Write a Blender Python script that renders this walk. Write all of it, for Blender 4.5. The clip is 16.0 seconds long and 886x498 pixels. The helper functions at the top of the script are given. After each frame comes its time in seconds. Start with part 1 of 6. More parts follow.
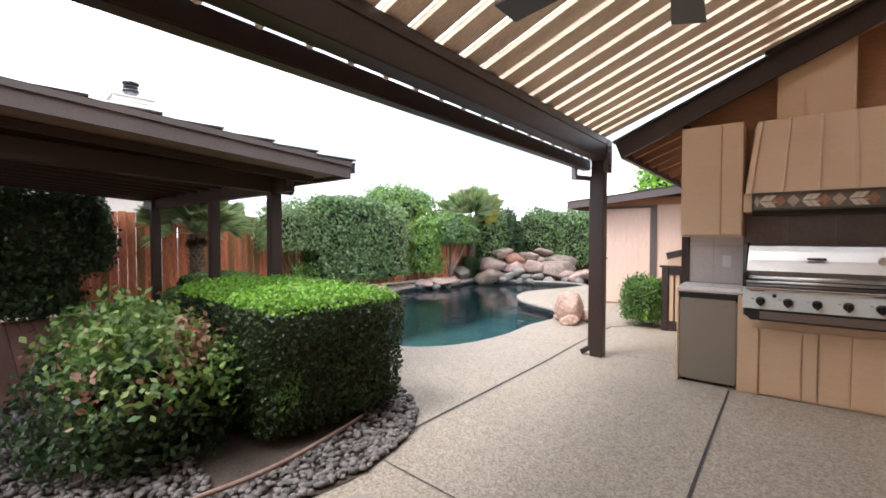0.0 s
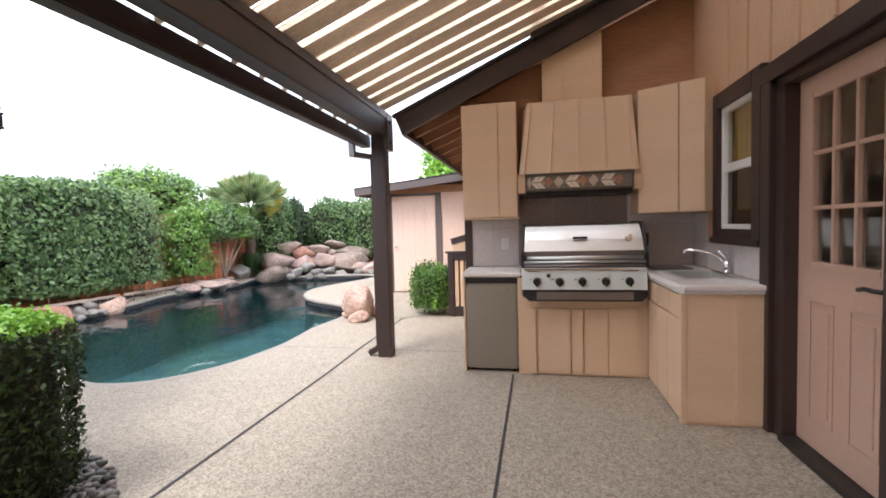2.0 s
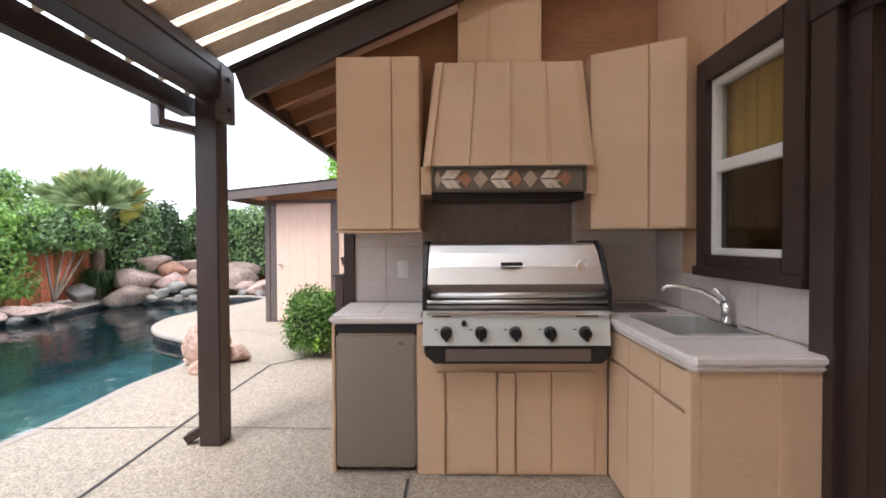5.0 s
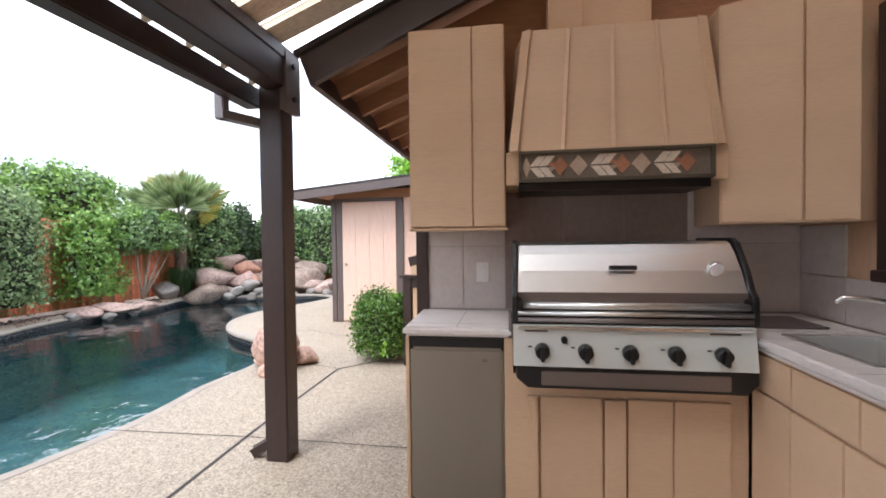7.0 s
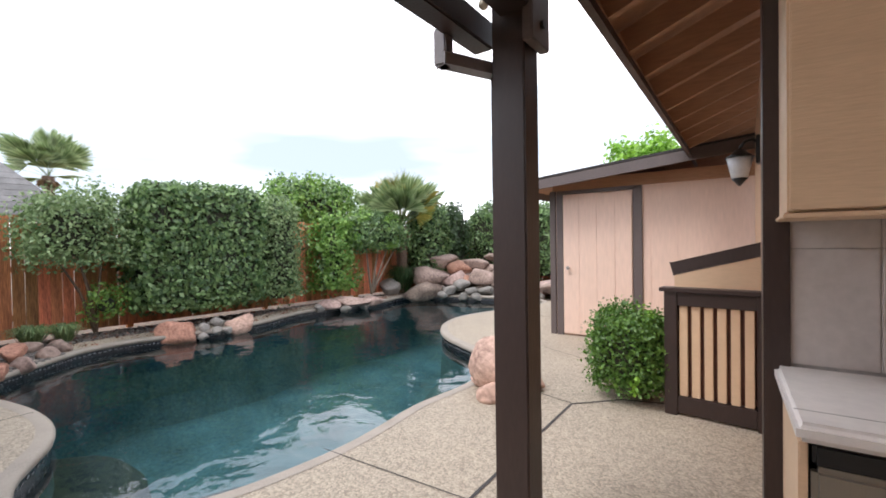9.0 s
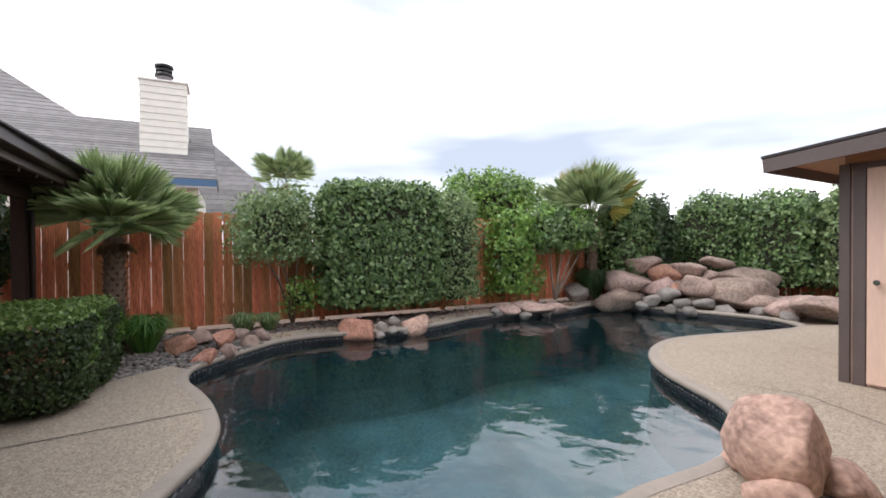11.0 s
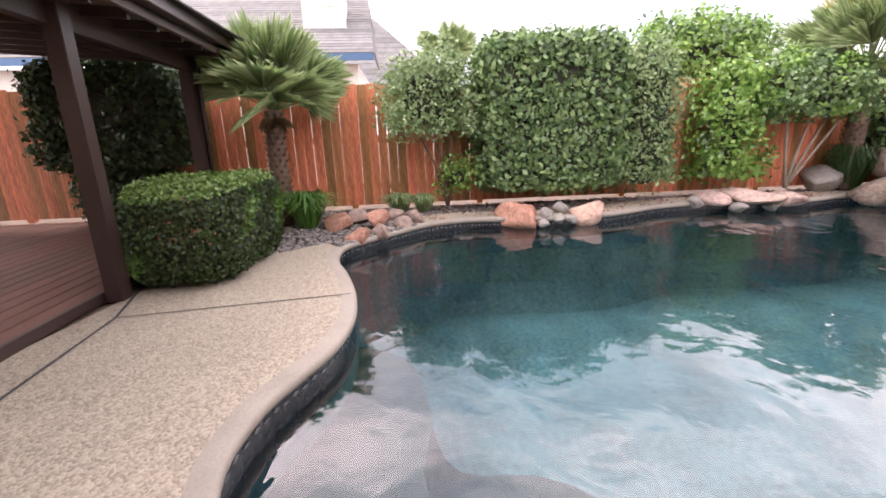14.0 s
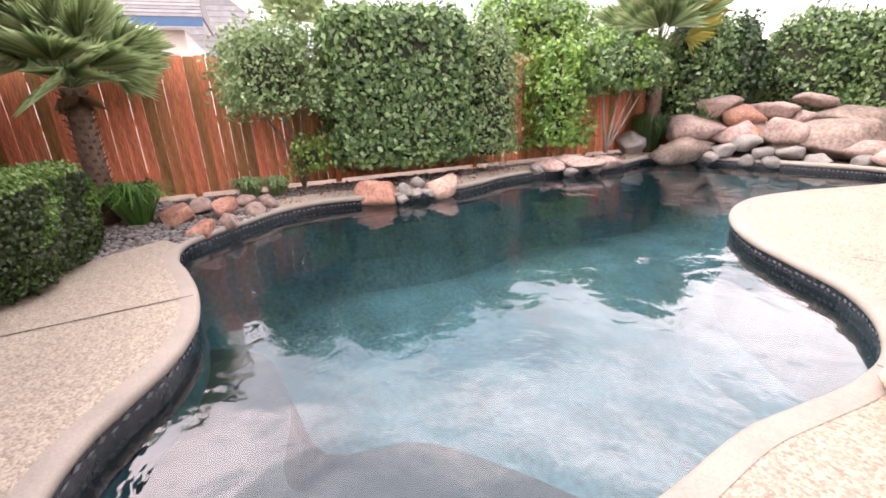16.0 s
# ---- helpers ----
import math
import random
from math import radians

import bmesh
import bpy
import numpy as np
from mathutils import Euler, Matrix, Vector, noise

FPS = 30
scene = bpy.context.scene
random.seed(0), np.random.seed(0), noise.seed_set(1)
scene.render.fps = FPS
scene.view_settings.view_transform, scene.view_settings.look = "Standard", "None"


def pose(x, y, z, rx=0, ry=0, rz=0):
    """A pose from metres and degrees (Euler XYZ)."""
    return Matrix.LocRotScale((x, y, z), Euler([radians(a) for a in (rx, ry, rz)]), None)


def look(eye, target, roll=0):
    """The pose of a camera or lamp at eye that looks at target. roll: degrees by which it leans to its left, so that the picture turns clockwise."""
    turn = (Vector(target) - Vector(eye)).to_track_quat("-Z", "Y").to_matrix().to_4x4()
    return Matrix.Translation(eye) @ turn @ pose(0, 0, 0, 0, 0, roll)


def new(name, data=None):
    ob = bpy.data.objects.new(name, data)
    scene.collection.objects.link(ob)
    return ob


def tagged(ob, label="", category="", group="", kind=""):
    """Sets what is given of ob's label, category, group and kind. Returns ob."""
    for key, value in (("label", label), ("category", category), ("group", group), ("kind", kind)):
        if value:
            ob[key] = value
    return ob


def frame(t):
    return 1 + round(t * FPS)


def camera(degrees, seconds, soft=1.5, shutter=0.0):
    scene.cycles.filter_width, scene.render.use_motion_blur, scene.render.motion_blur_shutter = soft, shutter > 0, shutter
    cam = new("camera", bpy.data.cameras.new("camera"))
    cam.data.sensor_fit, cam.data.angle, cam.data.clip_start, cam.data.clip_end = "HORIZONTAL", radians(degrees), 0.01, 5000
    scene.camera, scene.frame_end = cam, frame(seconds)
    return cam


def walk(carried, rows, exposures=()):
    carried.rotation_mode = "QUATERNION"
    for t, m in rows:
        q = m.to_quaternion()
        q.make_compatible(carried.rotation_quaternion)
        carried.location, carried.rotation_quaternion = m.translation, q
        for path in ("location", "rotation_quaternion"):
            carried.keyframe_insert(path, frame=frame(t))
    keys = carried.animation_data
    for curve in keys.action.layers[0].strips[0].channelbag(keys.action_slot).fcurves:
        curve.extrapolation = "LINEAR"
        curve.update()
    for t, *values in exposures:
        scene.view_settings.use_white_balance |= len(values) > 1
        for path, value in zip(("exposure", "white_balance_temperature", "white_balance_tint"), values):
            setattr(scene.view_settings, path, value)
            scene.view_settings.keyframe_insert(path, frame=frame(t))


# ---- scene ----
cam = camera(90.6, 16.0, soft=1.75, shutter=0.0)
PATH = [
    (0, (1.522, 0.739, 1.39), (0.146, 2.189, 1.337), 0.1),
    (0.5, (1.474, 0.887, 1.362), (0.294, 2.501, 1.293), -0.4),
    (1, (1.422, 1.065, 1.35), (0.453, 2.813, 1.268), -1.2),
    (1.5, (1.334, 1.293, 1.333), (0.569, 3.138, 1.225), -1.4),
    (2, (1.28, 1.535, 1.337), (0.68, 3.44, 1.238), -1.6),
    (2.5, (1.248, 1.823, 1.332), (0.761, 3.761, 1.255), -1.9),
    (3, (1.222, 2.118, 1.34), (0.837, 4.08, 1.294), -1.5),
    (3.5, (1.199, 2.417, 1.358), (0.952, 4.402, 1.333), -0.5),
    (6, (1.159, 3.133, 1.338), (0.924, 5.119, 1.292), -0.3),
    (6.5, (1.08, 3.187, 1.351), (0.737, 5.157, 1.306), -0.4),
    (7, (0.986, 3.328, 1.351), (0.483, 5.264, 1.309), -0.7),
    (7.5, (0.864, 3.54, 1.358), (0.162, 5.412, 1.303), -1.1),
    (8, (0.685, 3.717, 1.348), (-0.216, 5.501, 1.294), -1.2),
    (8.5, (0.475, 3.925, 1.35), (-0.628, 5.593, 1.308), -0.8),
    (9, (0.271, 4.095, 1.35), (-1.023, 5.62, 1.319), -0.9),
    (9.5, (0.012, 4.273, 1.342), (-1.457, 5.631, 1.321), -0.5),
    (12, (-1.008, 4.962, 1.306), (-2.924, 5.533, 1.267), -0.2),
    (12.5, (-1.226, 5.03, 1.246), (-3.185, 5.423, 1.172), 0.2),
    (13, (-1.409, 5.058, 1.221), (-3.384, 5.317, 1.041), 0.2),
    (13.5, (-1.518, 5.056, 1.17), (-3.486, 5.234, 0.856), -1.0),
    (14, (-1.55, 5.054, 1.13), (-3.475, 5.224, 0.615), -1.8),
    (14.5, (-1.579, 5.058, 1.109), (-3.463, 5.25, 0.466), -3.0),
    (15, (-1.561, 5.09, 1.116), (-3.417, 5.417, 0.447), -2.6),
    (15.5, (-1.488, 5.158, 1.182), (-3.308, 5.649, 0.512), -2.4),
    (16, (-1.468, 5.228, 1.204), (-3.226, 5.921, 0.55), -2.5),
]
EXPOSURE = [(0, 1.06, 6150, 11), (1.5, 1.18, 6150, 11), (3.5, 1.25, 6100, 11), (7, 1.15, 6100, 11), (8.2, 0.85, 6150, 11), (9, 0.66, 6300, 11), (9.7, 0.35, 6400, 12), (12, 0.42, 6500, 15), (13, 0.8, 6600, 19), (14, 1.36, 6900, 24), (16, 1.5, 6950, 25)]
walk(cam, [(t, look(eye, target, roll)) for t, eye, target, roll in PATH], EXPOSURE)

# ---- sky and sun ----
world = bpy.data.worlds.new("sky")
scene.world = world
world.use_nodes = True
wn, wl = world.node_tree.nodes, world.node_tree.links
wn.clear()
sky = wn.new("ShaderNodeTexSky")
sky.sky_type, sky.sun_disc = "NISHITA", False
sky.sun_elevation, sky.sun_rotation = radians(58), radians(200)
sky.air_density, sky.dust_density = 1.0, 2.5
wgeo = wn.new("ShaderNodeNewGeometry")
wsep = wn.new("ShaderNodeSeparateXYZ")
wmap = wn.new("ShaderNodeMapping")
wmap.inputs["Scale"].default_value = (0.7, 0.7, 3.4)
wtex = wn.new("ShaderNodeTexNoise")
wtex.inputs["Scale"].default_value = 1.5
wtex.inputs["Detail"].default_value = 4
wtex.inputs["Roughness"].default_value = 0.5
wramp = wn.new("ShaderNodeValToRGB")
wramp.color_ramp.elements[0].position, wramp.color_ramp.elements[0].color = 0.33, (3.7, 4.2, 5.0, 1)
wramp.color_ramp.elements[1].position, wramp.color_ramp.elements[1].color = 0.62, (15.5, 14.6, 14.8, 1)
k = wramp.color_ramp.elements.new(0.49)
k.color = (7.8, 8.1, 8.5, 1)
wmix = wn.new("ShaderNodeMix")
wmix.data_type = "RGBA"
wmix.inputs[0].default_value = 0.9
wbg = wn.new("ShaderNodeBackground")
wbg.inputs["Strength"].default_value = 0.15
wout = wn.new("ShaderNodeOutputWorld")
wl.new(wgeo.outputs["Position"], wmap.inputs[0])
wl.new(wmap.outputs[0], wtex.inputs["Vector"])
wl.new(wtex.outputs["Fac"], wramp.inputs[0])
wl.new(sky.outputs[0], wmix.inputs[6])
wl.new(wramp.outputs[0], wmix.inputs[7])
wl.new(wmix.outputs[2], wbg.inputs["Color"])
wl.new(wbg.outputs[0], wout.inputs["Surface"])

sun = new("sun", bpy.data.lights.new("sun", "SUN"))
sun.data.energy, sun.data.angle, sun.data.color = 1.3, radians(20), (1.0, 0.97, 0.93)
sun.matrix_world = look((0, 0, 10), (0.35 * 5, 0.95 * 5, 10 - 8))


# ---- materials ----
def mat(name, base, rough=0.7, metal=0.0, var=0.12, scale=6.0, fine=60.0, bump=0.15, stretch=(1, 1, 1), spread=0.0, tint=None, spec=0.5, coords="Object"):
    """A surface with broad mottling, fine grain, relief and a difference from piece to piece."""
    m = bpy.data.materials.new(name)
    m.use_nodes = True
    n, l = m.node_tree.nodes, m.node_tree.links
    b = n["Principled BSDF"]
    b.inputs["Metallic"].default_value = metal
    b.inputs["Specular IOR Level"].default_value = spec
    tc = n.new("ShaderNodeTexCoord")
    mp = n.new("ShaderNodeMapping")
    mp.inputs["Scale"].default_value = stretch
    if coords == "World":
        g = n.new("ShaderNodeNewGeometry")
        l.new(g.outputs["Position"], mp.inputs[0])
    else:
        l.new(tc.outputs["Object"], mp.inputs[0])
    a, f = n.new("ShaderNodeTexNoise"), n.new("ShaderNodeTexNoise")
    a.inputs["Scale"].default_value, a.inputs["Detail"].default_value = scale, 4
    f.inputs["Scale"].default_value, f.inputs["Detail"].default_value = fine, 3
    l.new(mp.outputs[0], a.inputs["Vector"])
    l.new(mp.outputs[0], f.inputs["Vector"])
    c0 = tuple(max(0, c * (1 - var * 1.6)) for c in base)
    c1 = tuple(min(1, c * (1 + var * 1.6)) for c in (tint or base))
    r = n.new("ShaderNodeValToRGB")
    r.color_ramp.elements[0].position, r.color_ramp.elements[0].color = 0.3, (*c0, 1)
    r.color_ramp.elements[1].position, r.color_ramp.elements[1].color = 0.7, (*c1, 1)
    add = n.new("ShaderNodeMath")
    add.operation = "ADD"
    half = n.new("ShaderNodeMath")
    half.operation, half.inputs[1].default_value = "MULTIPLY", 0.5
    l.new(a.outputs["Fac"], add.inputs[0])
    l.new(f.outputs["Fac"], add.inputs[1])
    l.new(add.outputs[0], half.inputs[0])
    l.new(half.outputs[0], r.inputs[0])
    col = r.outputs[0]
    if spread:
        oi = n.new("ShaderNodeObjectInfo")
        geo = n.new("ShaderNodeNewGeometry")
        s = n.new("ShaderNodeMath")
        s.operation = "ADD"
        l.new(oi.outputs["Random"], s.inputs[0])
        l.new(geo.outputs["Random Per Island"], s.inputs[1])
        fr = n.new("ShaderNodeMath")
        fr.operation = "FRACT"
        l.new(s.outputs[0], fr.inputs[0])
        mr = n.new("ShaderNodeMapRange")
        mr.inputs["To Min"].default_value, mr.inputs["To Max"].default_value = 1 - spread, 1 + spread
        l.new(fr.outputs[0], mr.inputs["Value"])
        hsv = n.new("ShaderNodeHueSaturation")
        l.new(mr.outputs[0], hsv.inputs["Value"])
        l.new(col, hsv.inputs["Color"])
        mh = n.new("ShaderNodeMapRange")
        mh.inputs["To Min"].default_value, mh.inputs["To Max"].default_value = 0.5 + spread * 0.04, 0.5 - spread * 0.04
        l.new(fr.outputs[0], mh.inputs["Value"])
        l.new(mh.outputs[0], hsv.inputs["Hue"])
        col = hsv.outputs[0]
    l.new(col, b.inputs["Base Color"])
    rr = n.new("ShaderNodeMapRange")
    rr.inputs["To Min"].default_value, rr.inputs["To Max"].default_value = max(0.03, rough - 0.1), min(1, rough + 0.1)
    l.new(a.outputs["Fac"], rr.inputs["Value"])
    l.new(rr.outputs[0], b.inputs["Roughness"])
    if bump:
        bp = n.new("ShaderNodeBump")
        bp.inputs["Strength"].default_value, bp.inputs["Distance"].default_value = bump, 0.01
        l.new(f.outputs["Fac"], bp.inputs["Height"])
        l.new(bp.outputs[0], b.inputs["Normal"])
    return m


def aggregate(name, dark, mid, light, size=125.0):
    """Washed concrete: small pebbles of several colours in cement, with broad stains."""
    m = mat(name, mid, 0.75, var=0.13, scale=0.9, fine=14, bump=0, coords="World")
    n, l = m.node_tree.nodes, m.node_tree.links
    b = n["Principled BSDF"]
    g = n.new("ShaderNodeNewGeometry")
    v = n.new("ShaderNodeTexVoronoi")
    v.inputs["Scale"].default_value = size
    l.new(g.outputs["Position"], v.inputs["Vector"])
    bw = n.new("ShaderNodeSeparateColor")
    l.new(v.outputs["Color"], bw.inputs[0])
    r = n.new("ShaderNodeValToRGB")
    e = r.color_ramp.elements
    e[0].position, e[0].color = 0.0, (*dark, 1)
    e[1].position, e[1].color = 1.0, (*light, 1)
    k = e.new(0.45)
    k.color = (*mid, 1)
    l.new(bw.outputs[0], r.inputs[0])
    mix = n.new("ShaderNodeMix")
    mix.data_type = "RGBA"
    mix.inputs[0].default_value = 0.44
    old = b.inputs["Base Color"].links[0].from_socket
    l.new(old, mix.inputs[6])
    l.new(r.outputs[0], mix.inputs[7])
    l.new(mix.outputs[2], b.inputs["Base Color"])
    bp = n.new("ShaderNodeBump")
    bp.invert = True
    bp.inputs["Strength"].default_value, bp.inputs["Distance"].default_value = 0.75, 0.004
    l.new(v.outputs["Distance"], bp.inputs["Height"])
    l.new(bp.outputs[0], b.inputs["Normal"])
    return m


BROWN = mat("dark_brown_paint", (0.040, 0.024, 0.021), 0.42, var=0.12, scale=3, fine=90, bump=0.12, stretch=(1, 1, 0.2))
TRIM = mat("grey_brown_fascia", (0.11, 0.085, 0.08), 0.5, var=0.12, scale=3, fine=60, bump=0.1)
TAN = mat("tan_cabinet_paint", (0.64, 0.45, 0.295), 0.55, var=0.05, scale=2, fine=70, bump=0.12, stretch=(0.3, 0.3, 2.5))
TANWALL = mat("tan_siding_paint", (0.60, 0.39, 0.25), 0.65, var=0.07, scale=2, fine=50, bump=0.15, stretch=(1, 1, 0.2))
PINK = mat("pale_pink_siding_paint", (0.72, 0.52, 0.42), 0.6, var=0.06, scale=1.5, fine=40, bump=0.12, stretch=(1, 1, 0.15))
DOORPAINT = mat("door_paint", (0.50, 0.33, 0.25), 0.38, var=0.04, scale=2, fine=30, bump=0.03)
SLAT = mat("raw_slat_wood", (0.76, 0.61, 0.45), 0.6, var=0.16, scale=2.2, fine=26, bump=0.25, stretch=(0.25, 3, 3), spread=0.1, tint=(0.80, 0.66, 0.50))
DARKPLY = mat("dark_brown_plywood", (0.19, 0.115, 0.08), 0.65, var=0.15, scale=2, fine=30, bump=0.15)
PLY = mat("brown_plywood", (0.36, 0.19, 0.105), 0.65, var=0.15, scale=2, fine=30, bump=0.15, stretch=(0.3, 2, 2))
FENCE = mat("red_cedar", (0.31, 0.088, 0.036), 0.65, var=0.34, scale=1.6, fine=22, bump=0.4, stretch=(5, 5, 0.4), spread=0.45, tint=(0.55, 0.22, 0.09))
DECK = mat("redwood_stain", (0.155, 0.07, 0.05), 0.6, var=0.25, scale=3, fine=40, bump=0.3, stretch=(0.3, 5, 5), spread=0.2)
SHINGLE = mat("grey_shingle", (0.20, 0.195, 0.195), 0.85, var=0.2, scale=5, fine=70, bump=0.3, spread=0.2)
DARKROOF = mat("dark_shingle", (0.035, 0.03, 0.03), 0.8, var=0.25, scale=8, fine=60, bump=0.4)
CONC = aggregate("washed_concrete", (0.10, 0.075, 0.055), (0.33, 0.28, 0.22), (0.60, 0.50, 0.38), 88.0)
COPING = mat("smooth_concrete_edge", (0.30, 0.26, 0.22), 0.65, var=0.12, scale=5, fine=90, bump=0.2)
JOINT = mat("dark_joint", (0.05, 0.045, 0.045), 0.9, var=0.1)
SOIL = mat("soil", (0.075, 0.055, 0.042), 0.95, var=0.3, scale=4, fine=50, bump=0.8)
MULCH = mat("earth_and_litter", (0.17, 0.125, 0.095), 0.95, var=0.35, scale=3, fine=40, bump=0.8, coords="World")
PLASTER = mat("dark_pool_plaster", (0.085, 0.19, 0.215), 0.7, var=0.35, scale=1.6, fine=20, bump=0.1, coords="World")
SHELF = mat("grey_pool_plaster", (0.062, 0.078, 0.082), 0.7, var=0.15, scale=2, fine=20, bump=0.1, coords="World")
STEEL = mat("brushed_steel", (0.80, 0.80, 0.78), 0.34, metal=1.0, var=0.04, scale=2, fine=180, bump=0.05, stretch=(0.1, 1, 4))
PANELSTEEL = mat("satin_steel", (0.66, 0.70, 0.68), 0.38, metal=0.12, var=0.03, scale=2, fine=150, bump=0.03, stretch=(0.1, 1, 4))
FRIDGE = mat("grey_steel_door", (0.35, 0.32, 0.275), 0.36, metal=0.8, var=0.04, scale=1, fine=160, bump=0.04, stretch=(4, 4, 0.1))
DULLSTEEL = mat("dull_steel", (0.22, 0.185, 0.17), 0.38, metal=0.6, var=0.06, scale=2, fine=120, bump=0.04)
BLACK = mat("black_plastic", (0.012, 0.012, 0.013), 0.35, var=0.1, scale=5, bump=0.03)
CHROME = mat("chrome", (0.8, 0.8, 0.8), 0.1, metal=1.0, var=0.02, bump=0)
TILE = mat("grey_beige_tile", (0.60, 0.545, 0.52), 0.4, var=0.07, scale=4, fine=30, bump=0.06, spread=0.05)
DARKTILE = mat("dark_brown_tile", (0.27, 0.21, 0.19), 0.45, var=0.14, scale=3, fine=30, bump=0.06, spread=0.06)
GROUT = mat("grout", (0.40, 0.37, 0.35), 0.85, var=0.08)
COUNTER = mat("pale_counter_tile", (0.73, 0.68, 0.65), 0.35, var=0.06, scale=4, fine=30, bump=0.05, spread=0.04)
WHITE = mat("white_vinyl", (0.78, 0.77, 0.75), 0.4, var=0.03, bump=0.02)
CREAM = mat("cream_siding", (0.78, 0.77, 0.70), 0.6, var=0.05, bump=0.05)
BLUE = mat("blue_fascia_paint", (0.07, 0.16, 0.30), 0.5, var=0.08)
GUTTER = mat("grey_gutter_paint", (0.19, 0.17, 0.175), 0.35, var=0.1, scale=3, fine=50, bump=0.05)
ROCK = mat("red_grey_boulder", (0.22, 0.15, 0.125), 0.85, var=0.3, scale=3.0, fine=20, bump=1.0, spread=0.34, tint=(0.34, 0.25, 0.21))
PINKROCK = mat("orange_pink_rock", (0.36, 0.22, 0.17), 0.85, var=0.28, scale=4, fine=24, bump=0.9, spread=0.12, tint=(0.48, 0.33, 0.26))
ROCKRED = mat("rust_red_rock", (0.38, 0.16, 0.105), 0.85, var=0.3, scale=4, fine=26, bump=0.8, spread=0.15, tint=(0.46, 0.25, 0.18))
ROCKGREY = mat("grey_rock", (0.25, 0.23, 0.21), 0.85, var=0.25, scale=4, fine=30, bump=0.7, spread=0.2)
PEBBLE = mat("river_pebble", (0.165, 0.148, 0.135), 0.7, var=0.2, scale=14, fine=70, bump=0.2, spread=0.55)
BARK = mat("bark", (0.13, 0.085, 0.06), 0.95, var=0.35, scale=8, fine=50, bump=1.0, stretch=(1, 1, 0.4))
CLAY = mat("brown_edging", (0.30, 0.20, 0.165), 0.7, var=0.15, scale=6, fine=50, bump=0.2)


def leafmat(name, a, c, rough=0.45, trans=0.25):
    """Leaves: colour differs from leaf to leaf, some light comes through."""
    m = bpy.data.materials.new(name)
    m.use_nodes = True
    n, l = m.node_tree.nodes, m.node_tree.links
    b, out = n["Principled BSDF"], n["Material Output"]
    g = n.new("ShaderNodeNewGeometry")
    r = n.new("ShaderNodeValToRGB")
    r.color_ramp.elements[0].color, r.color_ramp.elements[1].color = (*a, 1), (*c, 1)
    l.new(g.outputs["Random Per Island"], r.inputs[0])
    l.new(r.outputs[0], b.inputs["Base Color"])
    b.inputs["Roughness"].default_value = rough
    t = n.new("ShaderNodeBsdfTranslucent")
    l.new(r.outputs[0], t.inputs["Color"])
    mx = n.new("ShaderNodeMixShader")
    mx.inputs[0].default_value = trans
    l.new(b.outputs[0], mx.inputs[1])
    l.new(t.outputs[0], mx.inputs[2])
    l.new(mx.outputs[0], out.inputs["Surface"])
    return m


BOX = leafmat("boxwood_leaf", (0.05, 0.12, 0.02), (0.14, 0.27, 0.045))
BOXTOP = leafmat("bright_boxwood_leaf", (0.15, 0.33, 0.03), (0.30, 0.54, 0.06))
# near-black side leaves: the shade on the hedges' sides is in this colour
BOXSIDE = leafmat("shaded_boxwood_leaf", (0.014, 0.028, 0.008), (0.055, 0.10, 0.022))
IVY = leafmat("ivy_leaf", (0.05, 0.11, 0.04), (0.26, 0.39, 0.15), 0.33)
VINE = leafmat("bright_vine_leaf", (0.09, 0.21, 0.035), (0.28, 0.44, 0.10), 0.4)
OLIVE = leafmat("grey_green_leaf", (0.11, 0.19, 0.075), (0.30, 0.40, 0.18))
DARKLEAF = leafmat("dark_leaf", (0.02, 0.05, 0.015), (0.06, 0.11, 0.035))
PALM = leafmat("palm_frond", (0.16, 0.25, 0.09), (0.50, 0.60, 0.32))
PALMGOLD = leafmat("yellowed_frond", (0.25, 0.28, 0.06), (0.50, 0.40, 0.10))
NANDINA = leafmat("nandina_leaf", (0.06, 0.14, 0.03), (0.25, 0.35, 0.09))
NANDRED = leafmat("red_nandina_leaf", (0.24, 0.11, 0.06), (0.50, 0.30, 0.20))
GRASSY = leafmat("strap_leaf", (0.04, 0.12, 0.02), (0.12, 0.26, 0.05))
# top leaves of the pool-walk hedge, coloured lighter than its shaded sides
HEDGETOP = leafmat("lighter_boxwood_top", (0.07, 0.14, 0.03), (0.20, 0.31, 0.075))
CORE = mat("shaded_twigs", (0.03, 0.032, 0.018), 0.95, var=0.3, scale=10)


def glassmat(name, tint=(1, 1, 1), rough=0.0, gloss=1.0):
    m = bpy.data.materials.new(name)
    m.use_nodes = True
    n, l = m.node_tree.nodes, m.node_tree.links
    n.remove(n["Principled BSDF"])
    f, t, g, x = n.new("ShaderNodeFresnel"), n.new("ShaderNodeBsdfTransparent"), n.new("ShaderNodeBsdfGlossy"), n.new("ShaderNodeMixShader")
    f.inputs["IOR"].default_value = 1.5
    t.inputs["Color"].default_value = (*tint, 1)
    g.inputs["Roughness"].default_value = rough
    l.new(f.outputs[0], x.inputs[0])
    l.new(t.outputs[0], x.inputs[1])
    l.new(g.outputs[0], x.inputs[2])
    l.new(x.outputs[0], n["Material Output"].inputs["Surface"])
    return m


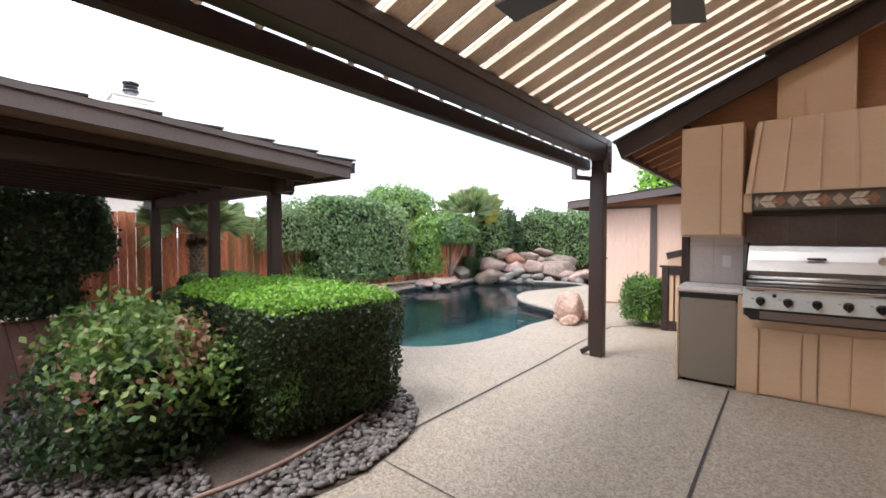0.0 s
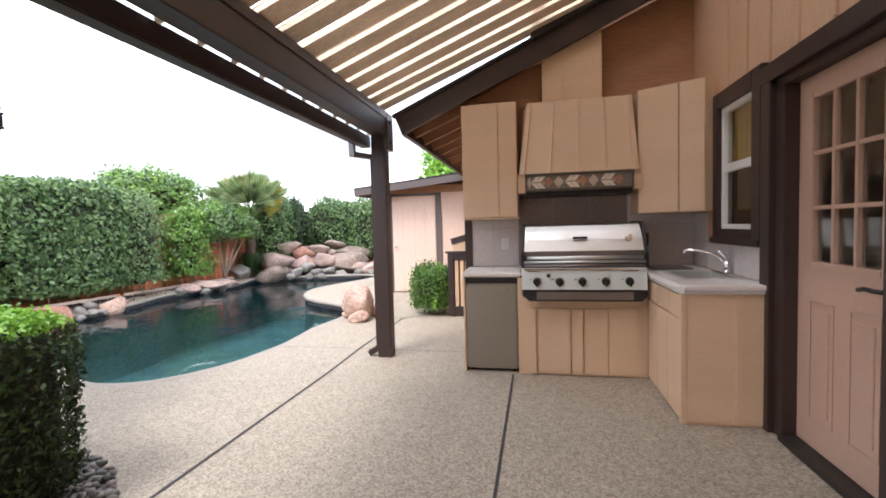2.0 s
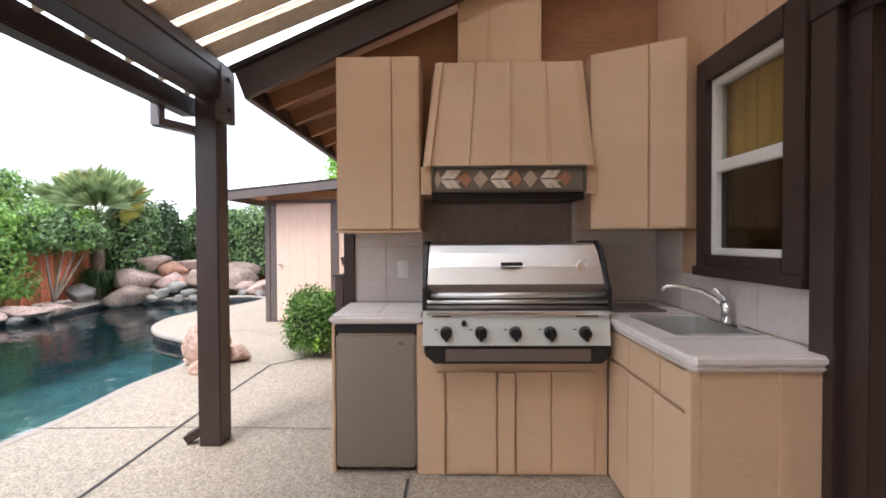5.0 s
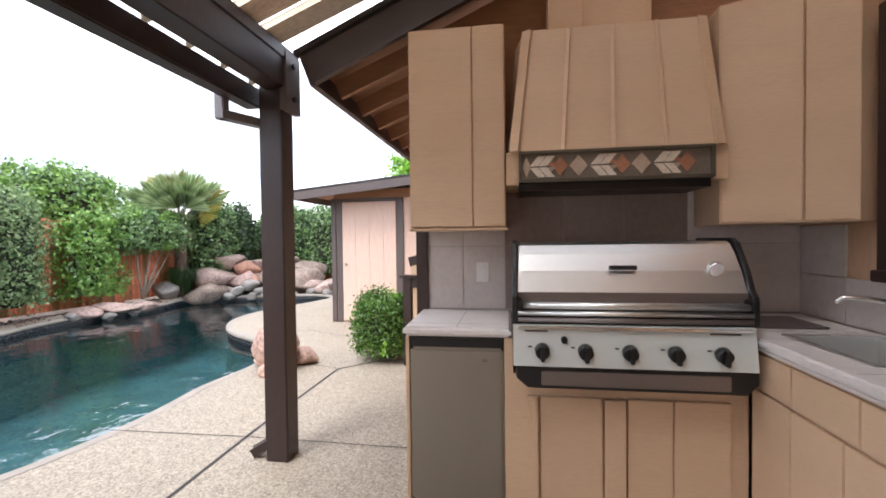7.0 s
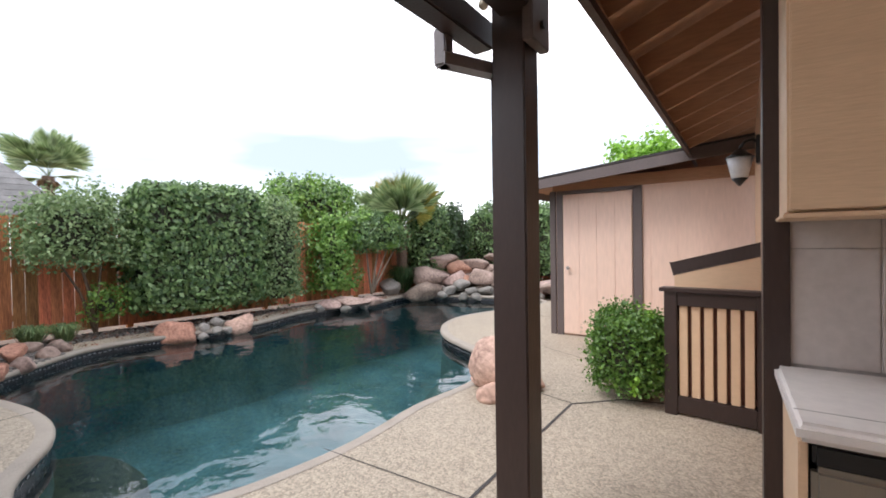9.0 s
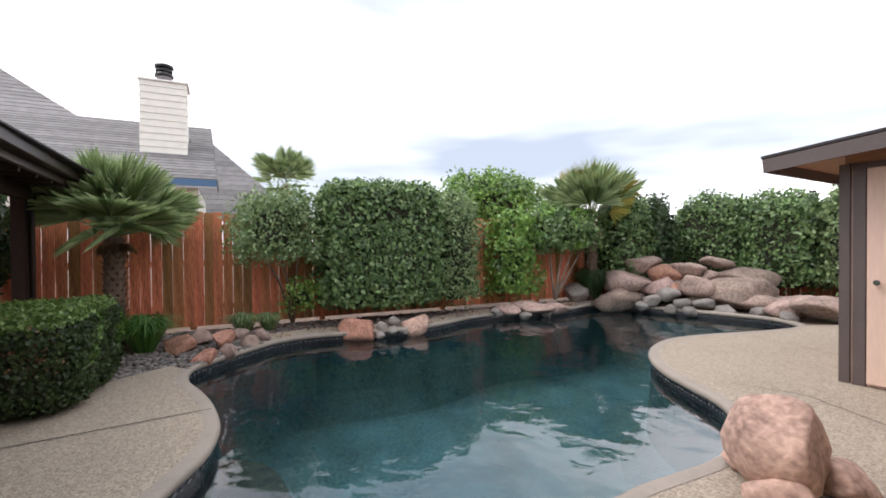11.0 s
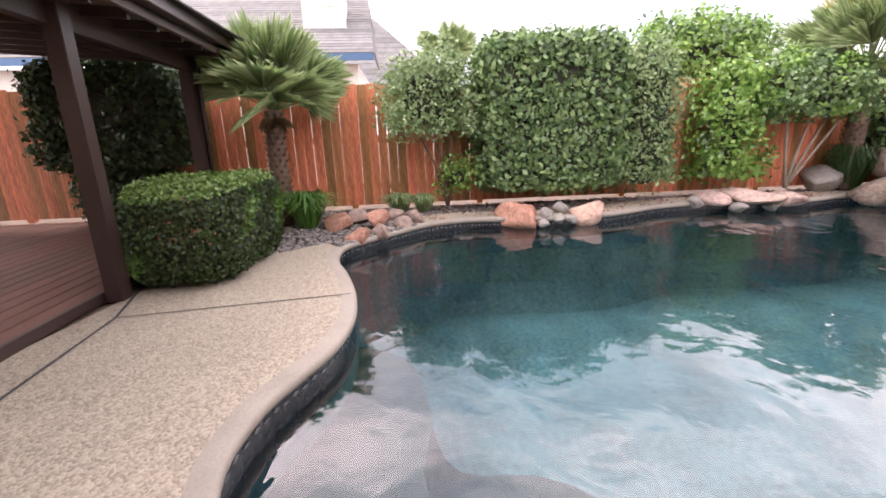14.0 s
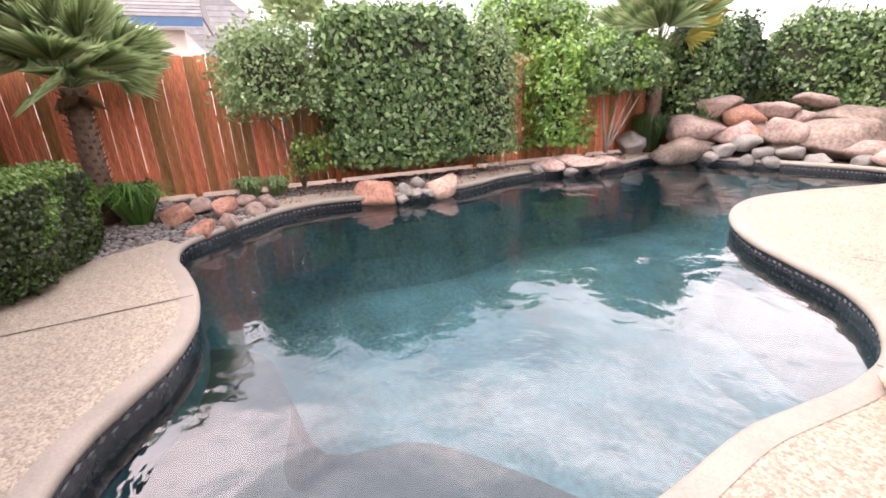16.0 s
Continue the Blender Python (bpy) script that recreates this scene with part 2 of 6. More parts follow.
def paneglass(name, tint):
    """Thin glass whose gloss is the same from both of its faces."""
    m = glassmat(name, tint)
    n, l = m.node_tree.nodes, m.node_tree.links
    n.remove(n["Fresnel"])
    lw, pw, ma = n.new("ShaderNodeLayerWeight"), n.new("ShaderNodeMath"), n.new("ShaderNodeMath")
    lw.inputs["Blend"].default_value = 0.5
    pw.operation, pw.inputs[1].default_value = "POWER", 4.0
    ma.operation, ma.inputs[1].default_value, ma.inputs[2].default_value = "MULTIPLY_ADD", 0.8, 0.05
    l.new(lw.outputs["Facing"], pw.inputs[0])
    l.new(pw.outputs[0], ma.inputs[0])
    l.new(ma.outputs[0], n["Mix Shader"].inputs[0])
    return m


GLASS = paneglass("window_glass", (0.86, 0.88, 0.87))
SCREENED = paneglass("screened_glass", (0.40, 0.38, 0.34))
WATER = glassmat("pool_water", (0.68, 0.83, 0.86), 0.015)


def ripple(m):
    n, l = m.node_tree.nodes, m.node_tree.links
    fres = [q for q in n if q.bl_idname == "ShaderNodeFresnel"][0]
    glo = [q for q in n if q.type == "BSDF_GLOSSY"][0]
    fres.inputs["IOR"].default_value = 1.95
    g = n.new("ShaderNodeNewGeometry")
    a, b2 = n.new("ShaderNodeTexNoise"), n.new("ShaderNodeTexNoise")
    a.inputs["Scale"].default_value, a.inputs["Detail"].default_value, a.inputs["Distortion"].default_value = 1.3, 2, 0.8
    b2.inputs["Scale"].default_value, b2.inputs["Detail"].default_value, b2.inputs["Distortion"].default_value = 6.0, 2, 0.5
    l.new(g.outputs["Position"], a.inputs["Vector"])
    l.new(g.outputs["Position"], b2.inputs["Vector"])
    s = n.new("ShaderNodeMath")
    s.operation, s.inputs[1].default_value = "MULTIPLY", 0.20
    l.new(b2.outputs["Fac"], s.inputs[0])
    ad = n.new("ShaderNodeMath")
    l.new(a.outputs["Fac"], ad.inputs[0])
    l.new(s.outputs[0], ad.inputs[1])
    bp = n.new("ShaderNodeBump")
    bp.inputs["Strength"].default_value, bp.inputs["Distance"].default_value = 0.35, 0.05
    l.new(ad.outputs[0], bp.inputs["Height"])
    l.new(bp.outputs[0], glo.inputs["Normal"])
    l.new(bp.outputs[0], fres.inputs["Normal"])


ripple(WATER)


# ---- builders ----
def box(bm, x0, x1, y0, y1, z0, z1, bev=0.0):
    r = bmesh.ops.create_cube(bm, size=1)
    vs = r["verts"]
    for v in vs:
        v.co = Vector(((x0 + x1) / 2 + v.co.x * (x1 - x0), (y0 + y1) / 2 + v.co.y * (y1 - y0), (z0 + z1) / 2 + v.co.z * (z1 - z0)))
    if bev:
        es = list({e for v in vs for e in v.link_edges})
        bmesh.ops.bevel(bm, geom=es, offset=bev, segments=2, affect="EDGES")
    return vs


def beam(bm, a, b, w, h, bev=0.0):
    """A straight timber of width w and height h from a to b."""
    a, b = Vector(a), Vector(b)
    r = bmesh.ops.create_cube(bm, size=1)
    vs = r["verts"]
    d = b - a
    side = d.cross(Vector((0, 0, 1)))
    side = side.normalized() if side.length > 1e-4 else Vector((1, 0, 0))
    up = side.cross(d).normalized()
    for v in vs:
        c = v.co.copy()
        v.co = (a + b) / 2 + d * c.x + side * (c.y * w) + up * (c.z * h)
    if bev:
        bmesh.ops.bevel(bm, geom=list({e for v in vs for e in v.link_edges}), offset=bev, segments=1, affect="EDGES")
    return vs


def prism(bm, pts, axis, a, b):
    """A prism over an outline of (u, v), from a to b along the axis."""
    def at(u, v, w):
        return {"x": (w, u, v), "y": (u, w, v), "z": (u, v, w)}[axis]
    lo, hi = [bm.verts.new(at(u, v, a)) for u, v in pts], [bm.verts.new(at(u, v, b)) for u, v in pts]
    k = len(pts)
    fs = [bm.faces.new(lo), bm.faces.new(hi)] + [bm.faces.new((lo[i], lo[(i + 1) % k], hi[(i + 1) % k], hi[i])) for i in range(k)]
    bmesh.ops.recalc_face_normals(bm, faces=fs)
    return lo + hi


def tube(bm, pts, r, seg=10, r1=None):
    """A round bar along points, from radius r to r1."""
    r1 = r if r1 is None else r1
    rings = []
    pts = [Vector(p) for p in pts]
    for i, p in enumerate(pts):
        d = (pts[min(i + 1, len(pts) - 1)] - pts[max(i - 1, 0)]).normalized()
        s = d.cross(Vector((0.13, 0.21, 1))).normalized()
        u = s.cross(d)
        q = r + (r1 - r) * i / (len(pts) - 1)
        rings.append([bm.verts.new(p + (s * math.cos(t) + u * math.sin(t)) * q) for t in (2 * math.pi * j / seg for j in range(seg))])
    fs = []
    for a, b in zip(rings, rings[1:]):
        fs += [bm.faces.new((a[j], a[(j + 1) % seg], b[(j + 1) % seg], b[j])) for j in range(seg)]
    fs += [bm.faces.new(rings[0][::-1]), bm.faces.new(rings[-1])]
    for f in fs[:-2]:
        f.smooth = True
    bmesh.ops.recalc_face_normals(bm, faces=fs)


def done(name, bm, material, parent=None, label="", category="", group="", kind="", smooth=False):
    me = bpy.data.meshes.new(name)
    if smooth:
        for f in bm.faces:
            f.smooth = True
    bm.to_mesh(me)
    bm.free()
    me.materials.append(material)
    ob = new(name, me)
    if parent is not None:
        ob.parent = parent
        ob.matrix_parent_inverse = parent.matrix_basis.inverted()
    return tagged(ob, label, category, group, kind)


def part(name, bm, material, parent, label="", smooth=False, kind=""):
    return done(name, bm, material, parent, label, smooth=smooth, kind=kind)


def boxpart(name, dims, material, parent, bev=0.003, label=""):
    bm = bmesh.new()
    box(bm, *dims, bev=bev)
    return part(name, bm, material, parent, label)


def thing(name, at, label, category, group="", kind=""):
    ob = new(name)
    ob.location = at
    ob.empty_display_size = 0.1
    ob.matrix_basis = Matrix.Translation(at)
    return tagged(ob, label, category, group, kind)


def raw(name, verts, faces, material, parent=None, smooth=False, **tags):
    me = bpy.data.meshes.new(name)
    me.from_pydata([tuple(v) for v in verts], [], faces)
    if smooth:
        me.polygons.foreach_set("use_smooth", [True] * len(me.polygons))
    me.materials.append(material)
    ob = new(name, me)
    if parent is not None:
        ob.parent = parent
        ob.matrix_parent_inverse = parent.matrix_basis.inverted()
    return tagged(ob, **tags)


RNG = np.random.default_rng(7)


def leaves(name, at, out, size, material, parent, tilt=0.7, ratio=0.6, droop=0.0, kind="", label=""):
    """Folded leaves, one at each place, facing roughly along out."""
    at, out = np.asarray(at, float), np.asarray(out, float)
    k = len(at)
    nrm = out + RNG.normal(0, tilt, (k, 3))
    nrm /= np.linalg.norm(nrm, axis=1)[:, None] + 1e-9
    d = RNG.normal(0, 1, (k, 3))
    d[:, 2] -= droop
    d -= nrm * np.sum(d * nrm, 1)[:, None]
    d /= np.linalg.norm(d, axis=1)[:, None] + 1e-9
    s = np.cross(nrm, d)
    L = (size * RNG.uniform(0.65, 1.3, k))[:, None]
    W = L * ratio * 0.5
    base, tip = at - d * L * 0.5, at + d * L * 0.5
    mid = at - nrm * L * 0.06
    le, ri = mid + s * W + nrm * L * 0.12, mid - s * W + nrm * L * 0.12
    v = np.stack([base, le, tip, ri], 1).reshape(-1, 3)
    i = np.arange(k) * 4
    f = np.concatenate([np.stack([i, i + 1, i + 2], 1), np.stack([i, i + 2, i + 3], 1)])
    me = bpy.data.meshes.new(name)
    me.vertices.add(len(v))
    me.vertices.foreach_set("co", v.ravel())
    me.loops.add(len(f) * 3)
    me.loops.foreach_set("vertex_index", f.ravel())
    me.polygons.add(len(f))
    me.polygons.foreach_set("loop_start", np.arange(len(f)) * 3)
    me.polygons.foreach_set("loop_total", np.full(len(f), 3))
    me.update()
    me.validate()
    me.materials.append(material)
    ob = new(name, me)
    ob.parent = parent
    ob.matrix_parent_inverse = parent.matrix_basis.inverted()
    return tagged(ob, label=label, kind=kind)


def wob(p, f=1.0, seed=0.0):
    """Smooth lumps between about -1 and 1 at places p."""
    x, y, z = p[:, 0] * f + seed, p[:, 1] * f + seed * 1.7, p[:, 2] * f - seed
    return (np.sin(2.1 * x + 1.3 * y) + np.sin(2.7 * y - 1.9 * z + 1) + np.sin(2.3 * z + 1.7 * x + 2) + np.sin(4.9 * x - 3.1 * z) * 0.5 + np.sin(5.3 * y + 4.1 * x) * 0.5) / 3.5


def boxsurface(n, cx, cy, z0, hx, hy, h, power=6.0, bottom=0.15):
    """Places and normals on a rounded block; power sets how square it is."""
    d = RNG.normal(0, 1, (n, 3))
    area = np.array([hy * h, hx * h, hx * hy * 4]) ** 0.5
    face = RNG.choice(3, n, p=np.array([hy * h, hx * h, hx * hy * 1.3]) / (hy * h + hx * h + hx * hy * 1.3))
    q = RNG.uniform(-1, 1, (n, 3))
    sg = np.where(RNG.random(n) < 0.5, -1.0, 1.0)
    sg = np.where((face == 2) & (RNG.random(n) > bottom), 1.0, sg)
    q[np.arange(n), face] = sg
    r = (np.abs(q) ** power).sum(1) ** (1 / power)
    q = q / r[:, None]
    nr = np.sign(q) * np.abs(q) ** (power - 1) / np.array([hx, hy, h / 2])
    nr /= np.linalg.norm(nr, axis=1)[:, None]
    return q * np.array([hx, hy, h / 2]) + np.array([cx, cy, z0 + h / 2]), nr


def bush(name, cx, cy, z0, hx, hy, h, n, size, material, label, category, group="", power=6.0, lump=0.05, fuzz=0.03, rot=0.0, top=None, core=0.86, parent=None, gaps=0.0, mix=None, tilt=0.7, freq=3.0):
    """A clipped or loose shrub: a solid heart coloured dark as shaded twigs, and a skin of leaves."""
    t = parent if parent is not None else thing(name, (cx, cy, z0), label, category, group)
    p, nr = boxsurface(n, 0, 0, 0, hx, hy, h, power)
    w = wob(p + np.array([cx, cy, 0]), freq, cx)
    p = p + nr * (w * lump + RNG.normal(0, fuzz, n))[:, None]
    if gaps:
        keep = wob(p, 6.0, cx + 3) > -1 + gaps
        p, nr = p[keep], nr[keep]
    c, s = math.cos(rot), math.sin(rot)
    R = np.array([[c, -s, 0], [s, c, 0], [0, 0, 1]])
    p, nr = p @ R.T + np.array([cx, cy, z0]), nr @ R.T
    p[:, 2] = np.maximum(p[:, 2], z0 + 0.015)
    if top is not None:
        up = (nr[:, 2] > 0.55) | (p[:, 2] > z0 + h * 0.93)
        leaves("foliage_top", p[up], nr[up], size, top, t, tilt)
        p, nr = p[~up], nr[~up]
    if mix is not None:
        m2, share = mix
        k = (wob(p, 4.0, cx + 5) > 1 - 2 * share)
        leaves("foliage_tinted", p[k], nr[k], size, m2, t, tilt, kind="stuff")
        p, nr = p[~k], nr[~k]
    leaves("foliage", p, nr, size, material, t, tilt)
    # solid core; its near-black colour stands for the shade behind the leaves
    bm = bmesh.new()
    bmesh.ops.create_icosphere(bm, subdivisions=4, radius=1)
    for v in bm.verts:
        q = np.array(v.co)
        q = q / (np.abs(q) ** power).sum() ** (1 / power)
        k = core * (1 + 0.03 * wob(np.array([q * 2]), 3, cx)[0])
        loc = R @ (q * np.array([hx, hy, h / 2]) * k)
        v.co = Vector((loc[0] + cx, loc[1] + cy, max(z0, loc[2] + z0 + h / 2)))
    part("shaded_core", bm, CORE, t, smooth=True)
    return t


def stone(bm, c, r, seed, squash=0.65, sub=3, cut=5, along=0.0, long=1.0):
    """A broken boulder: a lump cut by random planes."""
    rnd = random.Random(seed)
    made = bmesh.ops.create_icosphere(bm, subdivisions=sub, radius=1)["verts"]
    planes = []
    for _ in range(cut + 7):
        d = Vector((rnd.gauss(0, 1), rnd.gauss(0, 1), rnd.gauss(0, 0.8))).normalized()
        planes.append((d, rnd.uniform(0.50, 0.86)))
    sx, sy = rnd.uniform(0.85, 1.2), rnd.uniform(0.75, 1.05)
    if long > 1:
        sx, sy = long, 1.0
    a = along + rnd.uniform(-0.35, 0.35) if long > 1 else rnd.uniform(0, 6.28)
    rot = Matrix.Rotation(a, 3, "Z") @ Matrix.Rotation(rnd.uniform(-0.2, 0.2), 3, "Y")
    for v in made:
        p = v.co.copy()
        for d, k in planes:
            e = p.dot(d) - k
            if e > 0:
                p -= d * e * 0.93
        p *= 1 + 0.07 * noise.noise(p * 2.0 + Vector((seed, 0, 0))) + 0.018 * noise.noise(p * 7)
        p = rot @ Vector((p.x * sx, p.y * sy, p.z * squash))
        v.co = Vector(c) + p * r
    for v in made:
        for f in v.link_faces:
            f.smooth = True


# ---- ground, pool and paving ----
POOL = [(-2.14, 5.45), (-2.19, 5.1), (-2.35, 4.72), (-2.6, 4.45), (-2.95, 4.34), (-3.29, 4.38), (-3.55, 4.49), (-3.85, 4.62), (-4.25, 4.68), (-4.75, 4.63), (-5.2, 4.52),
        (-5.55, 4.41), (-5.9, 4.38), (-6.2, 4.45), (-6.5, 4.7), (-6.8, 5.0), (-7.15, 5.4), (-7.3, 5.9), (-7.22, 6.5), (-7.15, 7.2), (-7.25, 7.95), (-7.6, 8.75), (-7.7, 9.5),
        (-7.6, 10.2), (-7.55, 11.1), (-7.75, 11.9), (-7.4, 12.5), (-6.6, 12.8), (-5.7, 13.1), (-4.9, 13.3), (-4.3, 12.9), (-4.3, 12.2), (-4.42, 11.6), (-4.57, 11.0),
        (-4.63, 10.3), (-4.46, 9.72), (-4.15, 9.25), (-3.72, 8.88), (-3.29, 8.66), (-2.88, 8.47), (-2.57, 8.19), (-2.34, 7.8), (-2.26, 7.4), (-2.26, 7.05), (-2.26, 6.7), (-2.18, 6.25), (-2.13, 5.85)]


def spline(pts, per=4):
    out, k = [], len(pts)
    for i in range(k):
        a, b, c, d = [np.array(pts[(i + j) % k]) for j in (-1, 0, 1, 2)]
        for s in range(per):
            t = s / per
            out.append(tuple(0.5 * (2 * b + (c - a) * t + (2 * a - 5 * b + 4 * c - d) * t * t + (3 * b - a - 3 * c + d) * t ** 3)))
    return out


EDGE = spline(POOL)


def offset(pts, d):
    """The outline moved outward by d (it runs clockwise seen from above or not: d away from the pool)."""
    k, out = len(pts), []
    area = sum(pts[i][0] * pts[(i + 1) % k][1] - pts[(i + 1) % k][0] * pts[i][1] for i in range(k))
    sg = 1 if area > 0 else -1
    for i in range(k):
        a, b = np.array(pts[i - 1]), np.array(pts[(i + 1) % k])
        t = (b - a) / np.linalg.norm(b - a)
        out.append((pts[i][0] + sg * t[1] * d, pts[i][1] - sg * t[0] * d))
    return out


def sheet(bm, outer, holes=(), z=0.0):
    es = []
    for loop in (outer, *holes):
        vs = [bm.verts.new((x, y, z)) for x, y in loop]
        es += [bm.edges.new((vs[i], vs[(i + 1) % len(vs)])) for i in range(len(vs))]
    fs = bmesh.ops.triangle_fill(bm, use_beauty=True, edges=es)["geom"]
    for f in [g for g in fs if isinstance(g, bmesh.types.BMFace)]:
        if f.normal.z < 0:
            f.normal_flip()


def band(bm, loops):
    """A skin between closed loops of (outline, z)."""
    rings = [[bm.verts.new((x, y, z)) for x, y in pts] for pts, z in loops]
    k = len(rings[0])
    fs = []
    for a, b in zip(rings, rings[1:]):
        fs += [bm.faces.new((a[i], a[(i + 1) % k], b[(i + 1) % k], b[i])) for i in range(k)]
    bmesh.ops.recalc_face_normals(bm, faces=fs)


bm = bmesh.new()
sheet(bm, [(-900, -900), (900, -900), (900, 900), (-900, 900)], [offset(EDGE, 0.06)], -0.03)
done("ground", bm, MULCH, label="bare earth ground with leaf litter reaching the horizon", kind="structure")

PATIO = spline([(2.9, -3), (2.9, 13.5), (-2.4, 13.5)], 1) + [(-3.4, 13.9), (-4.0, 13.6)]
# paving: the near patio, the strip along the deck and the far island, round the pool
OUT = offset(EDGE, 0.001)
idx = lambda p: min(range(len(OUT)), key=lambda i: (OUT[i][0] - p[0]) ** 2 + (OUT[i][1] - p[1]) ** 2)
i0, i1 = idx((-6.05, 4.4)), idx((-4.3, 12.9))
run = []
i = i1
while i != i0:
    run.append(OUT[i])
    i = (i + 1) % len(OUT)
run.append(OUT[i0])
bm = bmesh.new()
loop = run + [(-6.3, 4.2), (-5.95, 3.75), (-5.5, 3.55), (-5.2, 3.3), (-5.0, 2.98), (-4.0, 2.83), (-3.2, 2.83), (-3.2, -3), (2.6, -3), (2.6, 13.6), (-4.0, 13.6)]
sheet(bm, loop, z=0.0)
geom = bmesh.ops.extrude_face_region(bm, geom=bm.faces[:])["geom"]
bmesh.ops.translate(bm, verts=[g for g in geom if isinstance(g, bmesh.types.BMVert)], vec=(0, 0, -0.12))
bmesh.ops.recalc_face_normals(bm, faces=bm.faces[:])
pave = done("pavement", bm, CONC, label="pebbly washed-concrete patio paving with broad worn stains", kind="structure")

# far coping walk
j0, j1 = idx((-6.6, 4.8)), idx((-7.5, 12.4))
far = []
i = j0
while i != j1:
    far.append(i)
    i = (i - 1) % len(OUT) if ((i1 - i0) % len(OUT)) < 0 else (i + 1) % len(OUT)
    if len(far) > len(OUT):
        break
a, b = OUT, offset(EDGE, 0.42)
bm = bmesh.new()
top = [[bm.verts.new((*q[i], z)) for i in far] for q, z in ((a, 0.0), (b, 0.01), (b, -0.1))]
for r, s in zip(top, top[1:]):
    for k in range(len(far) - 1):
        bm.faces.new((r[k], r[k + 1], s[k + 1], s[k]))
bmesh.ops.recalc_face_normals(bm, faces=bm.faces[:])
done("pavement", bm, CONC, label="narrow washed-concrete walk along the pool edge by the fence", kind="structure")

bm = bmesh.new()
band(bm, [(offset(EDGE, 0.085), 0.003), (offset(EDGE, 0.0), 0.004), (offset(EDGE, -0.022), -0.006), (offset(EDGE, -0.028), -0.028), (offset(EDGE, -0.022), -0.05), (offset(EDGE, 0.0), -0.062), (offset(EDGE, 0.05), -0.064)])
for f in bm.faces:
    f.smooth = True
done("trim", bm, COPING, label="rounded smooth concrete lip around the pool", kind="structure")

# mosaic band at the waterline
MOSAIC = mat("dark_mosaic", (0.035, 0.038, 0.045), 0.25, var=0.2, scale=20, fine=80, bump=0.05, spread=0.6, coords="World")
PALE = mat("pale_mosaic", (0.12, 0.13, 0.14), 0.3, var=0.2, scale=20, fine=80, bump=0.05, spread=0.3)
bm = bmesh.new()
band(bm, [(EDGE, -0.06), (EDGE, -0.32)])
done("trim", bm, MOSAIC, label="dark blue glazed tile band at the waterline", kind="structure")
bm = bmesh.new()
inner = offset(EDGE, -0.004)
for i in range(len(inner)):
    p, q = Vector(inner[i]), Vector(inner[(i + 1) % len(inner)])
    k = max(1, int((q - p).length / 0.045))
    for j in range(k):
        c0, c1 = p.lerp(q, (j + 0.12) / k), p.lerp(q, (j + 0.88) / k)
        m0 = (c0 + c1) / 2
        for zc, hh in ((-0.09, 0.014),) if (j + i) % 2 else ((-0.098, 0.009),):
            vs = [bm.verts.new((c0.x, c0.y, zc)), bm.verts.new((m0.x, m0.y, zc + hh)), bm.verts.new((c1.x, c1.y, zc)), bm.verts.new((m0.x, m0.y, zc - hh))]
            bm.faces.new(vs)
done("mosaic_figure", bm, PALE, label="pale diamond figures in the dark tile band", kind="stuff")

bm = bmesh.new()
band(bm, [(EDGE, -0.30), (offset(EDGE, -0.05), -0.9), (offset(EDGE, -0.35), -1.25)])
sheet(bm, offset(EDGE, -0.35), z=-1.25)
done("pool_floor", bm, PLASTER, label="blue-green pebble plaster inside of the pool", kind="structure")
# entry shelf and steps under water
for z, grow in ((-0.42, 0.0), (-0.68, 0.35), (-0.94, 0.7)):
    bm = bmesh.new()
    out = [(-3.0 + (-0.1), 4.2), (-2.0, 4.6), (-1.95, 6.0 + grow), (-2.6, 6.05 + grow), (-2.95 - grow, 5.55 + grow * 0.6), (-3.15 - grow, 5.1 + grow * 0.3), (-3.75 - grow, 5.15), (-4.4 - grow * 0.5, 5.0), (-4.6, 4.5), (-3.8, 4.4)]
    r = prism(bm, spline([out[k] for k in range(len(out))], 4), "z", z - 0.25, z)
    done("pool_step", bm, SHELF, label="rounded grey plaster step under water by the pool edge", kind="structure")
bm = bmesh.new()
sheet(bm, offset(EDGE, 0.03), z=-0.135)
w = done("water", bm, WATER, label="calm teal pool water with small ripples", kind="structure")
w.visible_shadow = False


def joint(pts, width=0.016):
    bm = bmesh.new()
    for a, b in zip(pts, pts[1:]):
        d = (Vector(b) - Vector(a)).normalized() * width / 2
        n = Vector((-d.y, d.x))
        c = [Vector(a) + n, Vector(a) - n, Vector(b) - n, Vector(b) + n]
        bm.faces.new([bm.verts.new((p.x, p.y, 0.004)) for p in c])
    bmesh.ops.recalc_face_normals(bm, faces=bm.faces[:])
    for f in bm.faces:
        if f.normal.z < 0:
            f.normal_flip()
    done("paving_joint", bm, JOINT, label="dark expansion joint in the paving", kind="structure")


joint([(-0.72, -1.5), (-0.80, 2.9), (-1.0, 5.05), (-1.12, 6.0), (-1.26, 7.5), (-0.97, 7.85), (-0.6, 8.0)], 0.022)
joint([(-2.2, 5.76), (-1.1, 5.9), (0.1, 6.0)], 0.008)
joint([(0.9, 3.2), (0.86, 3.6), (0.69, 5.4)], 0.018)
joint([(0.9, 3.2), (0.98, -1.5)], 0.012)
joint([(-1.27, 7.52), (-1.6, 7.58), (-2.3, 7.6)], 0.008)
joint([(-3.1, 9.0), (-2.6, 9.23), (-1.57, 8.83), (-1.4, 8.6)], 0.008)
joint([(-4.2, 11.4), (-2.4, 11.0), (-2.3, 10.1)], 0.008)
joint([(-0.6, 2.44), (0.0, 2.45), (0.9, 2.5), (2.2, 2.6)], 0.010)
